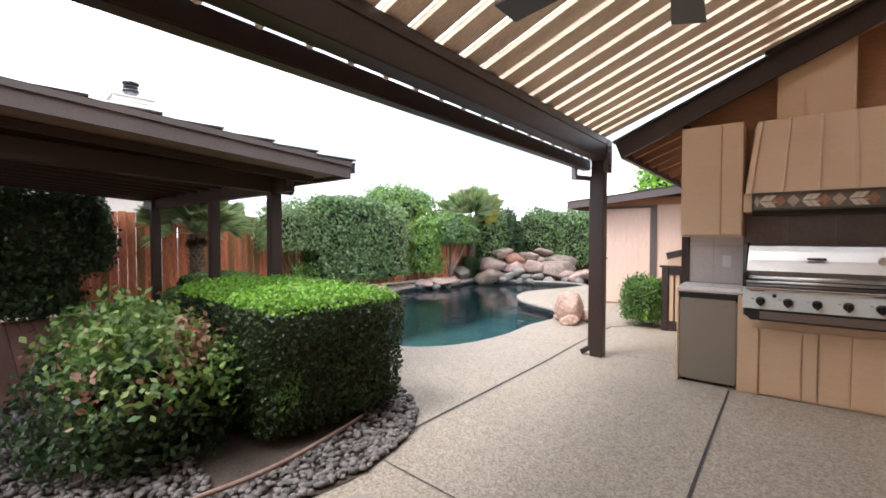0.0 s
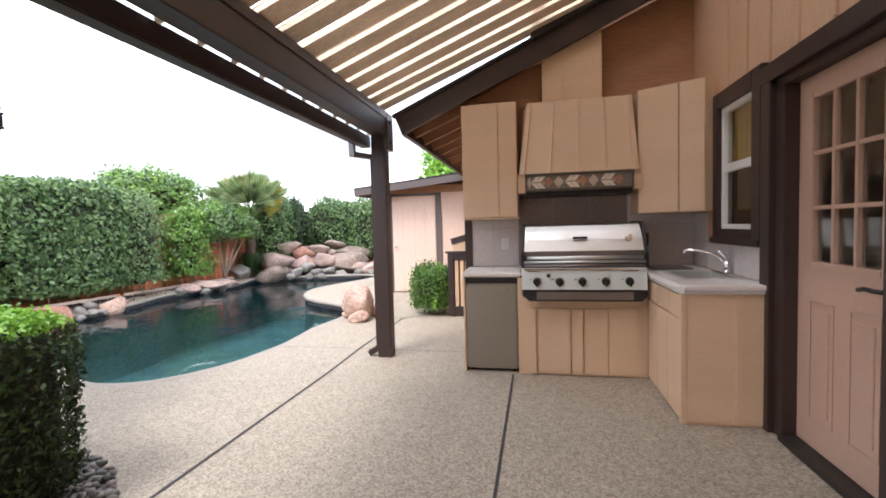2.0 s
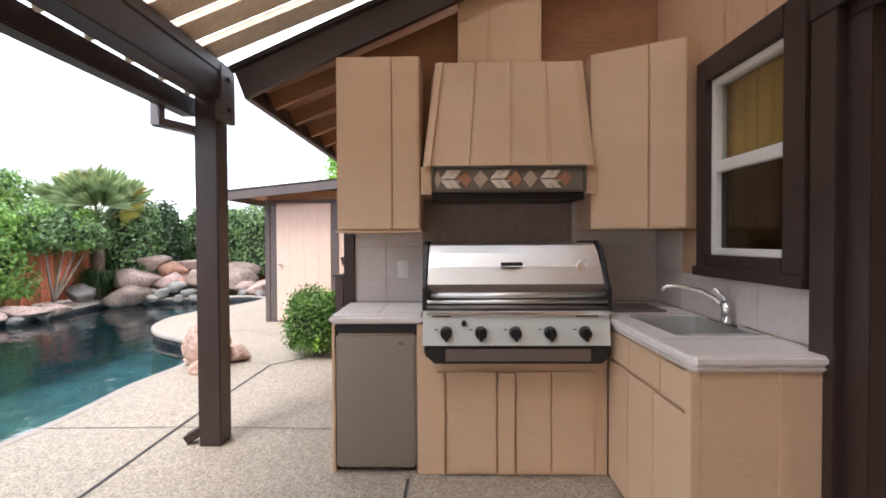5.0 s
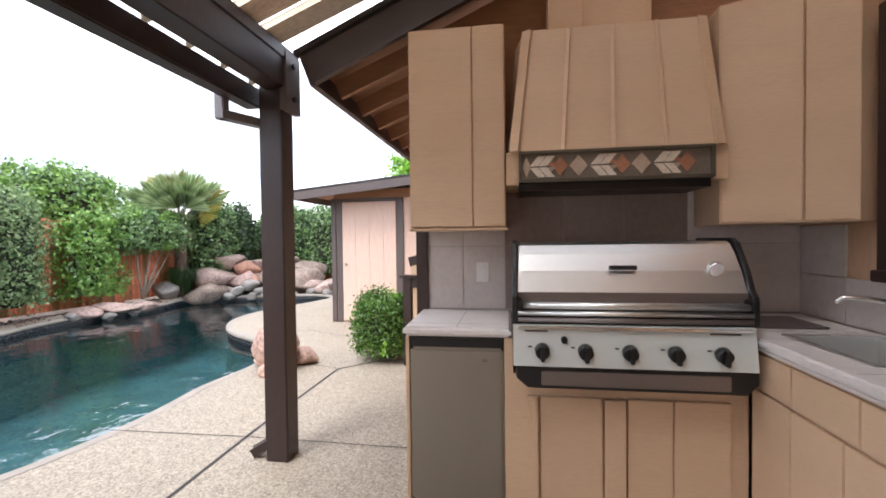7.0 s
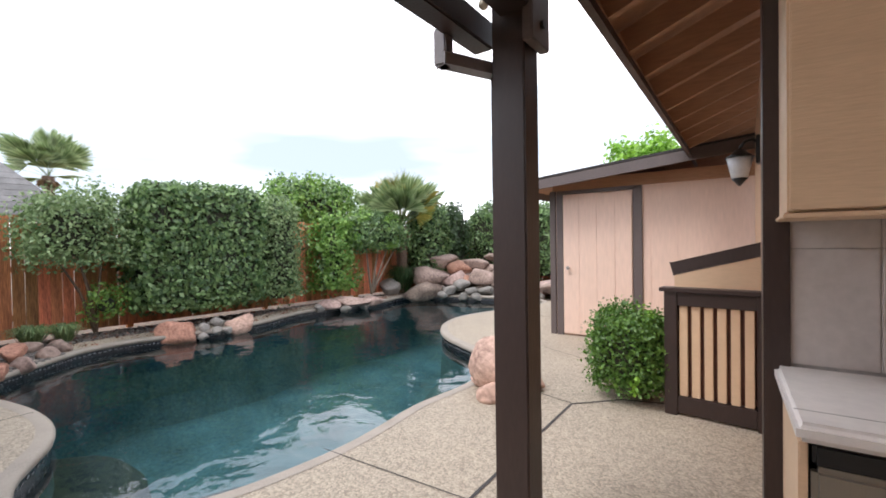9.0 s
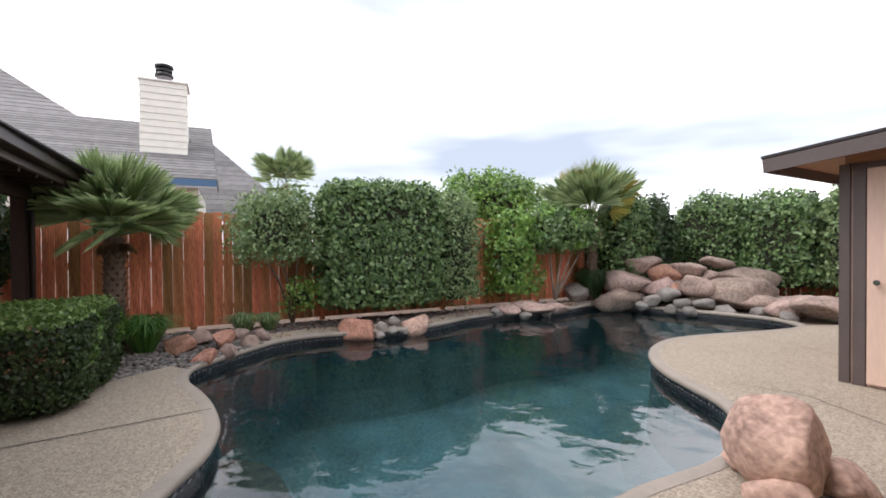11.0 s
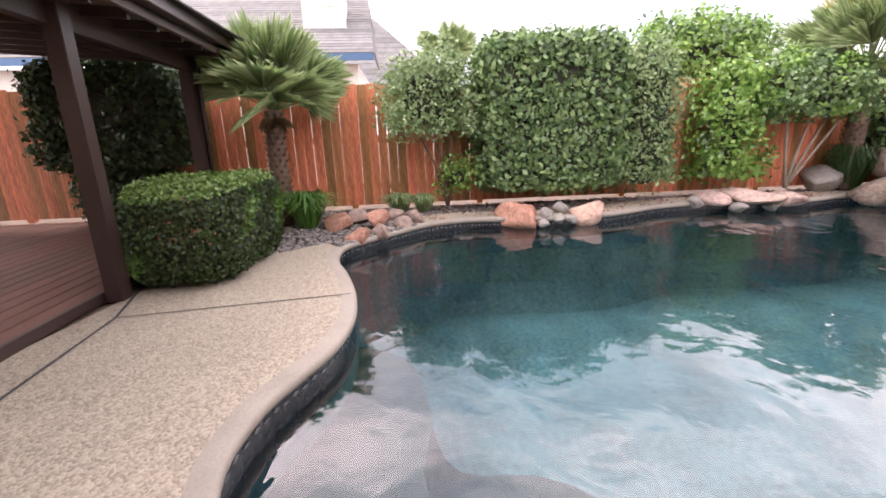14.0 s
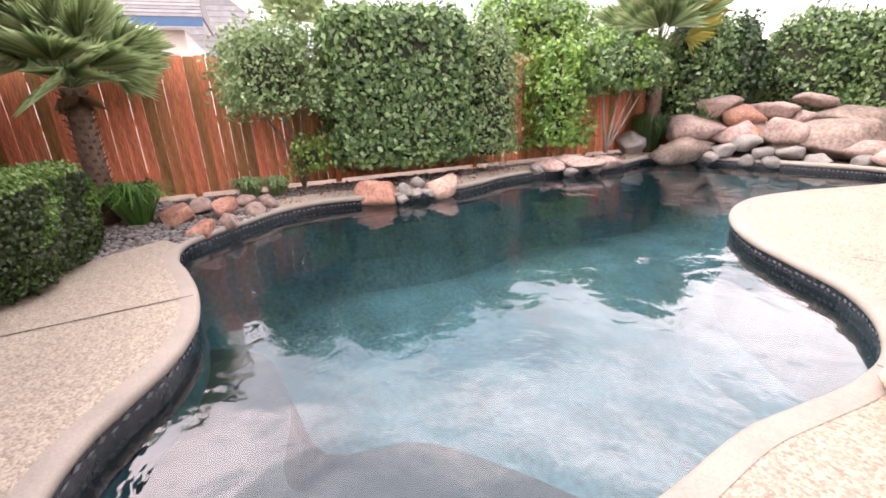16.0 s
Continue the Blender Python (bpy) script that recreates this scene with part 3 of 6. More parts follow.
joint([(-2.9, 3.15), (-3.5, 3.16), (-4.45, 3.11), (-5.0, 2.96)], 0.022)
joint([(-4.45, 3.11), (-4.64, 4.64)], 0.012)
bm = bmesh.new()
sheet(bm, [(-0.42, 2.0), (-0.24, 1.97), (-0.17, 2.09), (-0.3, 2.16), (-0.43, 2.12)], z=0.004)
done("paving_patch", bm, COPING, label="small pale patch in the patio paving", kind="structure")


# ---- house ----
ANGLE = 5.7                                                # the house stands a little askew to the north


def turned(start, pivot, deg=ANGLE):
    """Turns about a pivot all top-level things made since start."""
    m = Matrix.Translation((*pivot, 0)) @ Matrix.Rotation(radians(deg), 4, "Z") @ Matrix.Translation((-pivot[0], -pivot[1], 0))
    for ob in set(scene.collection.objects) - start:
        if ob.parent is None:
            ob.matrix_basis = m @ ob.matrix_basis


KITCHEN = (1.33, 5.49)
made = set(scene.collection.objects)
RS = 0.44                                                   # slope of the wing's roof
def roofz(x):
    return 2.46 + RS * (x + 0.45)


bm = bmesh.new()
prism(bm, [(-2.5, 0), (3.3, 0), (3.3, 2.13), (4.55, 2.13), (4.55, 0), (4.69, 0), (4.69, 4.1), (-2.5, 4.1)], "x", 2.36, 2.5)
prism(bm, [(4.69, 0), (5.9, 0), (5.9, 1.27), (4.69, 1.27)], "x", 2.36, 2.5)
prism(bm, [(4.69, 2.18), (5.9, 2.18), (5.9, 4.1), (4.69, 4.1)], "x", 2.36, 2.5)
prism(bm, [(4.69, 1.27), (4.865, 1.27), (4.865, 2.18), (4.69, 2.18)], "x", 2.36, 2.5)
prism(bm, [(5.42, 1.27), (6.2, 1.27), (6.2, 2.18), (5.42, 2.18)], "x", 2.36, 2.5)
prism(bm, [(5.9, 0), (6.2, 0), (6.2, 1.27), (5.9, 1.27)], "x", 2.36, 2.5)
prism(bm, [(5.9, 2.18), (6.2, 2.18), (6.2, 4.1), (5.9, 4.1)], "x", 2.36, 2.5)
wall_e = done("wall_east", bm, TANWALL, label="tan painted plywood siding of the house", kind="structure")
for k in range(26):
    y = -2.3 + k * 0.305
    if y < 6.1:
        boxpart("siding_batten", (2.345, 2.36, y, y + 0.02, 2.32 if 3.2 < y < 5.9 else 0.0, 3.65), TANWALL, wall_e, 0.002)
# room behind the door and the window
bm = bmesh.new()
box(bm, 2.5, 5.2, 1.5, 6.6, -0.02, 0.0)
box(bm, 5.2, 5.3, 1.5, 6.6, 0, 2.6)
box(bm, 2.5, 5.3, 1.4, 1.5, 0, 2.6)
box(bm, 2.5, 5.3, 6.6, 6.7, 0, 2.6)
box(bm, 2.5, 5.3, 1.4, 6.7, 2.6, 2.7)
done("room_shell", bm, mat("dim_room_paint", (0.60, 0.52, 0.40), 0.8), label="dim plain room behind the door and window", kind="structure")
bm = bmesh.new()
box(bm, -2.5, 2.5, -2.7, -2.6, 0, 4.0)
done("wall_south", bm, TANWALL, label="plain tan house wall closing the patio", kind="structure")

# wing: back wall of the kitchen, its side and the roof
bm = bmesh.new()
prism(bm, [(0.2, 0), (2.36, 0), (2.36, roofz(2.36) - 0.16), (0.2, roofz(0.2) - 0.16)], "y", 6.08, 6.2)
wall_n = done("wall_north", bm, PLY, label="shaded brown plywood gable wall above the outdoor kitchen", kind="structure")
turned(made, KITCHEN)
made = set(scene.collection.objects)
bm = bmesh.new()
box(bm, 0.165, 0.265, 6.15, 9.98, 0, 2.5)
done("wall_wing", bm, TANWALL, label="tan side wall of the house wing", kind="structure")
bm = bmesh.new()
box(bm, 0.125, 0.198, 5.93, 6.14, 0, 2.58, bev=0.004)
done("corner_post", bm, BROWN, label="dark brown corner board at the kitchen wall end", category="post")


def ey(x0, y):                                             # the eave runs slightly askew
    return x0 - (y - 5.65) * 0.1


turned(made, (0.14, 6.05))
made = set(scene.collection.objects)
roof = thing("wing_roof", (-0.45, 5.65, 2.4), "low-pitched dark shingle roof over the outdoor kitchen wing", "roof")
bm = bmesh.new()
v = []
for y, dx in ((5.66, 0), (10.6, 0)):
    for x, dz in ((-0.48 + dx, 0), (2.6, 0)):
        zz = roofz(x - dx) if x < 2 else roofz(2.6)
        v.append((bm.verts.new((x, y, zz)), bm.verts.new((x, y, zz - 0.022))))
(a, a2), (b, b2), (c, c2), (d, d2) = v
for q in ((a, b, d, c), (a2, c2, d2, b2), (a, a2, b2, b), (c, d, d2, c2), (a, c, c2, a2), (b, b2, d2, d)):
    bm.faces.new(q)
bmesh.ops.recalc_face_normals(bm, faces=bm.faces[:])
part("roof_deck", bm, PLY, roof, "brown plywood roof deck seen from below")
for k in range(24):                                        # shingle courses along the rake
    x0 = -0.50 + k * 0.135
    bm = bmesh.new()
    z0 = roofz(x0) + 0.008
    r = bmesh.ops.create_cube(bm, size=1)["verts"]
    for q in r:
        u, yy, w = q.co.x + 0.5, q.co.y + 0.5, q.co.z + 0.5
        xx = x0 + u * 0.16
        Y = 5.63 + yy * 4.9
        q.co = Vector((xx, Y, z0 + u * 0.16 * RS - u * 0.012 + w * 0.022 + 0.006))
    part("shingle_course", bm, DARKROOF, roof)
bm = bmesh.new()
beam(bm, (-0.43, 5.655, roofz(-0.47) - 0.095), (2.40, 5.655, roofz(2.36) - 0.095), 0.035, 0.18, 0.003)
part("rake_board", bm, BROWN, roof, "dark brown rake board")
bm = bmesh.new()
beam(bm, (-0.50, 5.64, roofz(-0.50) + 0.012), (0.86, 5.64, roofz(0.86) + 0.012), 0.05, 0.03)
beam(bm, (0.86, 5.62, roofz(0.86) + 0.055), (2.36, 5.62, roofz(2.36) + 0.055), 0.12, 0.11)
part("rake_cap", bm, DARKROOF, roof)
bm = bmesh.new()
prism(bm, [(-0.41, 2.262), (-0.38, 2.272), (-0.44, 2.432), (-0.472, 2.425)], "y", 5.64, 10.5)
part("eave_board", bm, BROWN, roof)
for k in range(11):
    y = 6.05 + k * 0.42
    bm = bmesh.new()
    x0 = -0.40
    beam(bm, (x0, y, 2.37), (0.95, y + 0.02, 2.37 + (0.95 - x0) * RS * 0.93), 0.04, 0.12)
    part("rafter", bm, PLY, roof, "bare brown rafter")

turned(made, (-0.47, 5.65))
made = set(scene.collection.objects)

# ---- slatted patio cover ----
cover = thing("patio_cover", (-0.70, 5.7, 0), "dark brown timber patio cover with sloping raw wood slats", "patio cover")
LS = 0.39
BS = 0.0                                                  # the cover rises a little towards the house corner


def sloped(bm, x0, x1, z0, z1, y0, y1, bev=0.0, rise=BS):
    vs = box(bm, x0, x1, y0, y1, z0, z1)
    for v in bm.verts:
        v.co.z += (5.7 - v.co.y) * rise
    if bev:
        bmesh.ops.bevel(bm, geom=bm.edges[:], offset=bev, segments=2, affect="EDGES")


for nm, x0, x1, z0, z1, y1 in (("beam", -0.72, -0.585, 2.27, 2.50, 5.79), ("ledger", -0.60, -0.575, 2.44, 2.515, 5.80)):
    bm = bmesh.new()
    sloped(bm, x0, x1, z0, z1, -2.5, y1, 0.005)
    part(nm, bm, BROWN, cover)
bm = bmesh.new()
box(bm, -0.76, -0.615, 5.64, 5.78, 0, 2.45, bev=0.006)
part("post", bm, BROWN, cover, "dark brown square post standing on the paving")
bm = bmesh.new()
box(bm, -0.614, -0.57, 5.62, 5.80, 2.14, 2.49, bev=0.004)
part("post_plate", bm, TRIM, cover)
for z in (2.22, 2.42):
    bm = bmesh.new()
    tube(bm, [(-0.57, 5.71, z), (-0.555, 5.71, z)], 0.018, 8)
    part("bolt", bm, BLACK, cover)
k = 0
y = -2.275
while y < 5.6:
    bm = bmesh.new()
    j = random.uniform(-0.006, 0.006)
    h = 2.535 + (5.7 - y) * BS
    beam(bm, (-0.92, y + j, h + LS * (-0.30)), (2.34, y - j, h + LS * 2.96), 0.164, 0.038, 0.004)
    part("slat", bm, SLAT, cover, "raw pale wooden slat")
    y += 0.2365
for x in (2.25, 0.9):
    bm = bmesh.new()
    beam(bm, (x, -2.4, 2.535 + 8.1 * BS + LS * (x + 0.62) + 0.09), (x, 5.6, 2.535 + LS * (x + 0.62) + 0.09), 0.05, 0.12)
    part("purlin", bm, BROWN, cover)
# gutter outlet and downpipe on the post
dp = thing("downpipe", (-1.0, 5.8, 2.1), "grey painted square gutter outlet and downpipe beside the post", "downpipe")
bm = bmesh.new()
sloped(bm, -0.89, -0.79, 2.18, 2.30, -2.4, 5.72, 0.008, 0.0)
part("gutter", bm, BROWN, dp, "dark brown gutter along the cover")
bm = bmesh.new()
box(bm, -0.93, -0.87, 5.46, 5.52, 2.06, 2.21, bev=0.006)
beam(bm, (-0.90, 5.47, 2.085), (-0.78, 5.73, 2.085), 0.055, 0.05, 0.004)
part("outlet", bm, GUTTER, dp)
bm = bmesh.new()
box(bm, -0.80, -0.762, 5.70, 5.76, 0.07, 2.06, bev=0.006)
beam(bm, (-0.77, 5.71, 0.09), (-0.87, 5.69, 0.03), 0.06, 0.05, 0.004)
part("pipe", bm, BROWN, dp)
# round lamps under the cover, between the two beams
for k in range(22):
    y = 0.3 + k * 0.25
    bm = bmesh.new()
    bmesh.ops.create_uvsphere(bm, u_segments=10, v_segments=6, radius=0.022)
    bmesh.ops.translate(bm, verts=bm.verts[:], vec=(-0.745, y, 2.29 + (5.7 - y) * BS))
    done("string_bulb", bm, mat("dull_bulb", (0.75, 0.68, 0.55), 0.3) if k == 0 else bpy.data.materials["dull_bulb"], label="small round pale string-light bulb on the beam", category="light bulb", group="string lights along the beam", smooth=True)


turned(made, (-0.69, 5.71))

# ---- ceiling fan ----
fan = thing("ceiling_fan", (1.08, 2.35, 2.7), "dark ceiling fan hanging under the slats", "ceiling fan")
bm = bmesh.new()
tube(bm, [(1.08, 2.35, 3.14), (1.08, 2.35, 2.62)], 0.015, 8)
part("rod", bm, BLACK, fan)
bm = bmesh.new()
tube(bm, [(1.08, 2.35, 2.64), (1.08, 2.35, 2.60), (1.08, 2.35, 2.50), (1.08, 2.35, 2.46)], 0.10, 20, 0.07)
part("motor", bm, BLACK, fan)
for k in range(5):
    a = radians(103 + 72 * k)
    bm = bmesh.new()
    box(bm, 0.12, 0.76, -0.075, 0.075, -0.005, 0.005, bev=0.0)
    for q in bm.verts:
        if q.co.x < 0.2:
            q.co.y *= 0.6
    bmesh.ops.rotate(bm, verts=bm.verts[:], matrix=Matrix.Rotation(radians(10), 3, "X"))
    bmesh.ops.rotate(bm, verts=bm.verts[:], matrix=Matrix.Rotation(a, 3, "Z"))
    bmesh.ops.translate(bm, verts=bm.verts[:], vec=(1.08, 2.35, 2.42))
    part("blade", bm, BLACK, fan)


# ---- door and window ----
made = set(scene.collection.objects)
DY0, DY1 = 3.74, 4.49
jamb = thing("door_1", (2.36, 3.9, 0), "dusty pink half-glazed house door with nine panes, closed in a dark brown frame", "door", kind="structure")
boxpart("door_frame", (2.325, 2.497, DY1, 4.60, 0, 2.112), BROWN, jamb, 0.004)
boxpart("door_frame", (2.325, 2.497, 3.25, DY0, 0, 2.112), BROWN, jamb, 0.004)
boxpart("door_frame", (2.328, 2.497, 3.2, 4.64, 2.115, 2.2), BROWN, jamb, 0.004)
boxpart("door_frame", (2.29, 2.358, 4.585, 4.70, 0, 2.158), BROWN, jamb, 0.004)
boxpart("door_frame", (2.288, 2.358, 3.1, 4.705, 2.16, 2.27), BROWN, jamb, 0.004)
boxpart("threshold", (2.3, 2.5, DY0, DY1, 0.0, 0.035), mat("dark_metal", (0.05, 0.045, 0.04), 0.5, metal=0.5), jamb, 0.004)
leaf = thing("door_leaf", (2.42, 3.9, 0), "", "")
leaf.parent = jamb
leaf.matrix_parent_inverse = jamb.matrix_basis.inverted()
gy0, gy1, gz0, gz1 = 3.845, 4.345, 1.09, 1.98
bm = bmesh.new()
box(bm, 2.40, 2.44, DY0 + 0.003, gy0, 0.04, 2.11)
box(bm, 2.40, 2.44, gy1, DY1 - 0.003, 0.04, 2.11)
box(bm, 2.40, 2.44, gy0, gy1, 0.04, gz0)
box(bm, 2.40, 2.44, gy0, gy1, gz1, 2.11)
part("door_slab", bm, DOORPAINT, leaf)
bm = bmesh.new()
for y0, y1, z0, z1 in ((gy0 - 0.035, gy0, gz0 - 0.035, gz1 + 0.035), (gy1, gy1 + 0.035, gz0 - 0.035, gz1 + 0.035), (gy0, gy1, gz0 - 0.035, gz0), (gy0, gy1, gz1, gz1 + 0.035)):
    box(bm, 2.388, 2.41, y0, y1, z0, z1, bev=0.004)
part("glazing_bead", bm, DOORPAINT, leaf)
for k in (1, 2):
    y = gy0 + (gy1 - gy0) * k / 3
    boxpart("muntin", (2.39, 2.43, y - 0.011, y + 0.011, gz0, gz1), DOORPAINT, leaf, 0.003)
    z = gz0 + (gz1 - gz0) * k / 3
    boxpart("muntin", (2.392, 2.43, gy0, gy1, z - 0.011, z + 0.011), DOORPAINT, leaf, 0.003)
for i in range(3):
    for j in range(3):
        w3, h3 = (gy1 - gy0) / 3, (gz1 - gz0) / 3
        o = boxpart("pane", (2.412, 2.416, gy0 + i * w3 + 0.011, gy0 + (i + 1) * w3 - 0.011, gz0 + j * h3 + 0.011, gz0 + (j + 1) * h3 - 0.011), GLASS, leaf, 0)
        o.visible_shadow = False
for y0 in (3.845, 4.165):
    for z0, z1 in ((0.20, 0.875),):
        bm = bmesh.new()
        for a, b, c, d in ((y0, y0 + 0.012, z0, z1), (y0 + 0.193, y0 + 0.205, z0, z1), (y0, y0 + 0.205, z0, z0 + 0.012), (y0, y0 + 0.205, z1 - 0.012, z1)):
            box(bm, 2.396, 2.402, a, b, c, d, bev=0.003)
        box(bm, 2.395, 2.401, y0 + 0.04, y0 + 0.165, z0 + 0.05, z1 - 0.05, bev=0.005)
        part("raised_panel", bm, DOORPAINT, leaf)
bm = bmesh.new()
tube(bm, [(2.40, 3.80, 1.0), (2.36, 3.80, 1.0), (2.35, 3.83, 1.0), (2.35, 3.88, 1.004), (2.352, 3.925, 0.994)], 0.011, 10)
tube(bm, [(2.40, 3.80, 1.0), (2.392, 3.80, 1.0)], 0.03, 16)
part("door_handle", bm, BLACK, leaf, "dark lever handle")
bm = bmesh.new()
tube(bm, [(2.40, 3.80, 1.14), (2.388, 3.80, 1.14)], 0.028, 16)
part("deadbolt", bm, BLACK, leaf)

win = thing("window_1", (2.36, 5.2, 1.2), "white vinyl sash window in a wide dark brown surround", "window", kind="structure")
bm = bmesh.new()
box(bm, 2.31, 2.36, 5.415, 5.505, 1.175, 2.32, bev=0.004)
box(bm, 2.31, 2.36, 4.745, 4.865, 1.175, 2.32, bev=0.004)
box(bm, 2.31, 2.36, 4.865, 5.415, 2.20, 2.32, bev=0.004)
box(bm, 2.31, 2.36, 4.865, 5.415, 1.175, 1.262, bev=0.004)
part("window_surround", bm, BROWN, win)
boxpart("window_sill", (2.29, 2.33, 4.73, 5.51, 1.15, 1.20), BROWN, win, 0.004)
bm = bmesh.new()
for y0, y1, z0, z1 in ((4.866, 4.902, 1.264, 2.198), (5.375, 5.413, 1.264, 2.198), (4.902, 5.375, 1.264, 1.30), (4.902, 5.375, 2.16, 2.198), (4.902, 5.375, 1.70, 1.76)):
    box(bm, 2.34, 2.40, y0, y1, z0, z1, bev=0.004)
part("window_frame", bm, WHITE, win)
for z0, z1 in ((1.30, 1.70), (1.76, 2.16)):
    o = boxpart("pane", (2.372, 2.376, 4.902, 5.375, z0, z1), GLASS if z0 > 1.5 else SCREENED, win, 0)
    o.visible_shadow = False
curtain = bmesh.new()
vs = []
for k in range(61):
    y = 4.80 + k * 0.0112
    x = 2.425 + 0.016 * math.sin(k * 0.75) + 0.006 * math.sin(k * 0.31)
    vs.append((curtain.verts.new((x, y, 1.27)), curtain.verts.new((x, y, 2.20))))
for a, b in zip(vs, vs[1:]):
    curtain.faces.new((a[0], b[0], b[1], a[1]))
done("curtain", curtain, mat("mustard_cloth", (0.50, 0.30, 0.06), 0.85, var=0.2), label="mustard cloth curtain hanging behind the closed sash window", category="curtain", smooth=True)


# ---- kitchen ----
def panelfront(parent, name, x0, x1, z0, z1, y, gaps=(), material=TAN):
    """A cabinet door with upright grooves, flush on the plane y."""
    bm = bmesh.new()
    xs = [x0, *gaps, x1]
    for a, b in zip(xs, xs[1:]):
        box(bm, a + 0.004, b - 0.004, y - 0.018, y, z0, z1, bev=0.003)
    box(bm, x0 + 0.003, x1 - 0.003, y - 0.004, y, z0 + 0.003, z1 - 0.003)
    return part(name, bm, material, parent)


turned(made, KITCHEN)
made = set(scene.collection.objects)
cab = thing("wall_cabinet", (0.47, 6.0, 1.41), "tan painted plywood wall cabinet, closed, over the small fridge", "cabinet")
boxpart("body", (0.215, 0.73, 5.62, 5.965, 1.415, 2.475), TAN, cab)
panelfront(cab, "cabinet_door", 0.217, 0.728, 1.42, 2.47, 5.619, (0.56,))
boxpart("bottom_board", (0.205, 0.74, 5.605, 5.965, 1.40, 1.413), TAN, cab)

hood = thing("range_hood", (1.27, 5.8, 1.64), "tan panelled tapering hood over the grill with a patterned tile strip", "range hood")
bm = bmesh.new()
bot = [(0.765, 5.585), (1.765, 5.585), (1.80, 5.965), (0.735, 5.965)]
tp = [(0.84, 5.72), (1.735, 5.72), (1.76, 5.965), (0.79, 5.965)]
lo = [bm.verts.new((x, y, 1.80)) for x, y in bot]
hi = [bm.verts.new((x, y, 2.475)) for x, y in tp]
for k in range(4):
    bm.faces.new((lo[k], lo[(k + 1) % 4], hi[(k + 1) % 4], hi[k]))
bm.faces.new(hi)
bm.faces.new(lo[::-1])
bmesh.ops.recalc_face_normals(bm, faces=bm.faces[:])
part("hood_body", bm, TAN, hood)
for k in range(5):                                         # cover strips on the hood's front
    f = k / 4
    bm = bmesh.new()
    a = Vector((0.775 + 0.98 * f, 5.58, 1.80))
    b = Vector((0.85 + 0.875 * f, 5.716, 2.47))
    beam(bm, a, b, 0.045 if k in (0, 4) else 0.014, 0.014, 0.003)
    part("cover_strip", bm, TAN, hood)
bm = bmesh.new()
box(bm, 0.735, 0.80, 5.60, 5.965, 1.63, 1.80, bev=0.003)
part("hood_skirt", bm, TAN, hood)
boxpart("hood_skirt", (1.735, 1.80, 5.60, 5.965, 1.63, 1.80), TAN, hood)
bm = bmesh.new()
for x0, x1, z0, z1 in ((0.80, 0.815, 1.64, 1.80), (1.72, 1.735, 1.64, 1.80), (0.815, 1.72, 1.785, 1.80), (0.815, 1.72, 1.64, 1.655)):
    box(bm, x0, x1, 5.575, 5.62, z0, z1, bev=0.002)
part("tile_frame", bm, mat("olive_brown_frame", (0.10, 0.085, 0.06), 0.5), hood)
boxpart("tile_backing", (0.815, 1.72, 5.60, 5.64, 1.655, 1.785), mat("grey_glaze", (0.20, 0.17, 0.14), 0.4), hood, 0)
pal = [mat("tile_cream", (0.74, 0.66, 0.56), 0.35, bump=0.03), mat("tile_rust", (0.42, 0.20, 0.12), 0.35, bump=0.03), mat("tile_grey", (0.28, 0.25, 0.22), 0.35, bump=0.03), mat("tile_sand", (0.50, 0.40, 0.31), 0.35, bump=0.03)]
def tilepiece(pts, m):
    bm = bmesh.new()
    prism(bm, pts, "y", 5.592, 5.601)
    part("tile_piece", bm, m, hood)


H2 = 0.054
for k in range(3):
    cx = 0.93 + k * 0.302
    for off in (-0.045, 0.0):
        for s in (-1, 1):
            tilepiece([(cx + off - 0.03, 1.72 + s * 0.004), (cx + off + 0.012, 1.72 + s * 0.004), (cx + off + 0.052, 1.72 + s * H2), (cx + off + 0.012, 1.72 + s * H2)], pal[0])
    tilepiece([(cx + 0.04, 1.72), (cx + 0.078, 1.72 + H2 * 0.9), (cx + 0.116, 1.72), (cx + 0.078, 1.72 - H2 * 0.9)], pal[1])
    for s in (-1, 1):
        tilepiece([(cx + 0.014, 1.72 + s * 0.006), (cx + 0.034, 1.72 + s * 0.026), (cx + 0.054, 1.72 + s * 0.006), (cx + 0.034, 1.72 + s * 0.002)], pal[1 if s > 0 else 3])
for cx in (0.838, 1.098, 1.40):
    w2 = 0.022 if cx < 0.9 else 0.045
    tilepiece([(cx - w2, 1.72), (cx, 1.72 + H2), (cx + w2, 1.72), (cx, 1.72 - H2)], pal[3])
bm = bmesh.new()
box(bm, 0.80, 1.735, 5.63, 5.96, 1.60, 1.66)
part("hood_insert", bm, BLACK, hood)
flue = thing("flue_casing", (1.24, 5.9, 2.475), "tan boxed flue rising from the hood to the roof", "flue")
bm = bmesh.new()
prism(bm, [(0.97, 2.475), (1.51, 2.475), (1.51, roofz(1.51) - 0.14), (0.97, roofz(0.97) - 0.14)], "y", 5.80, 5.965)
part("flue_body", bm, TAN, flue)
for x in (0.97, 1.15, 1.49):
    bm = bmesh.new()
    beam(bm, (x + 0.01, 5.795, 2.48), (x + 0.01, 5.795, roofz(x) - 0.16), 0.012, 0.02)
    part("cover_strip", bm, TAN, flue)

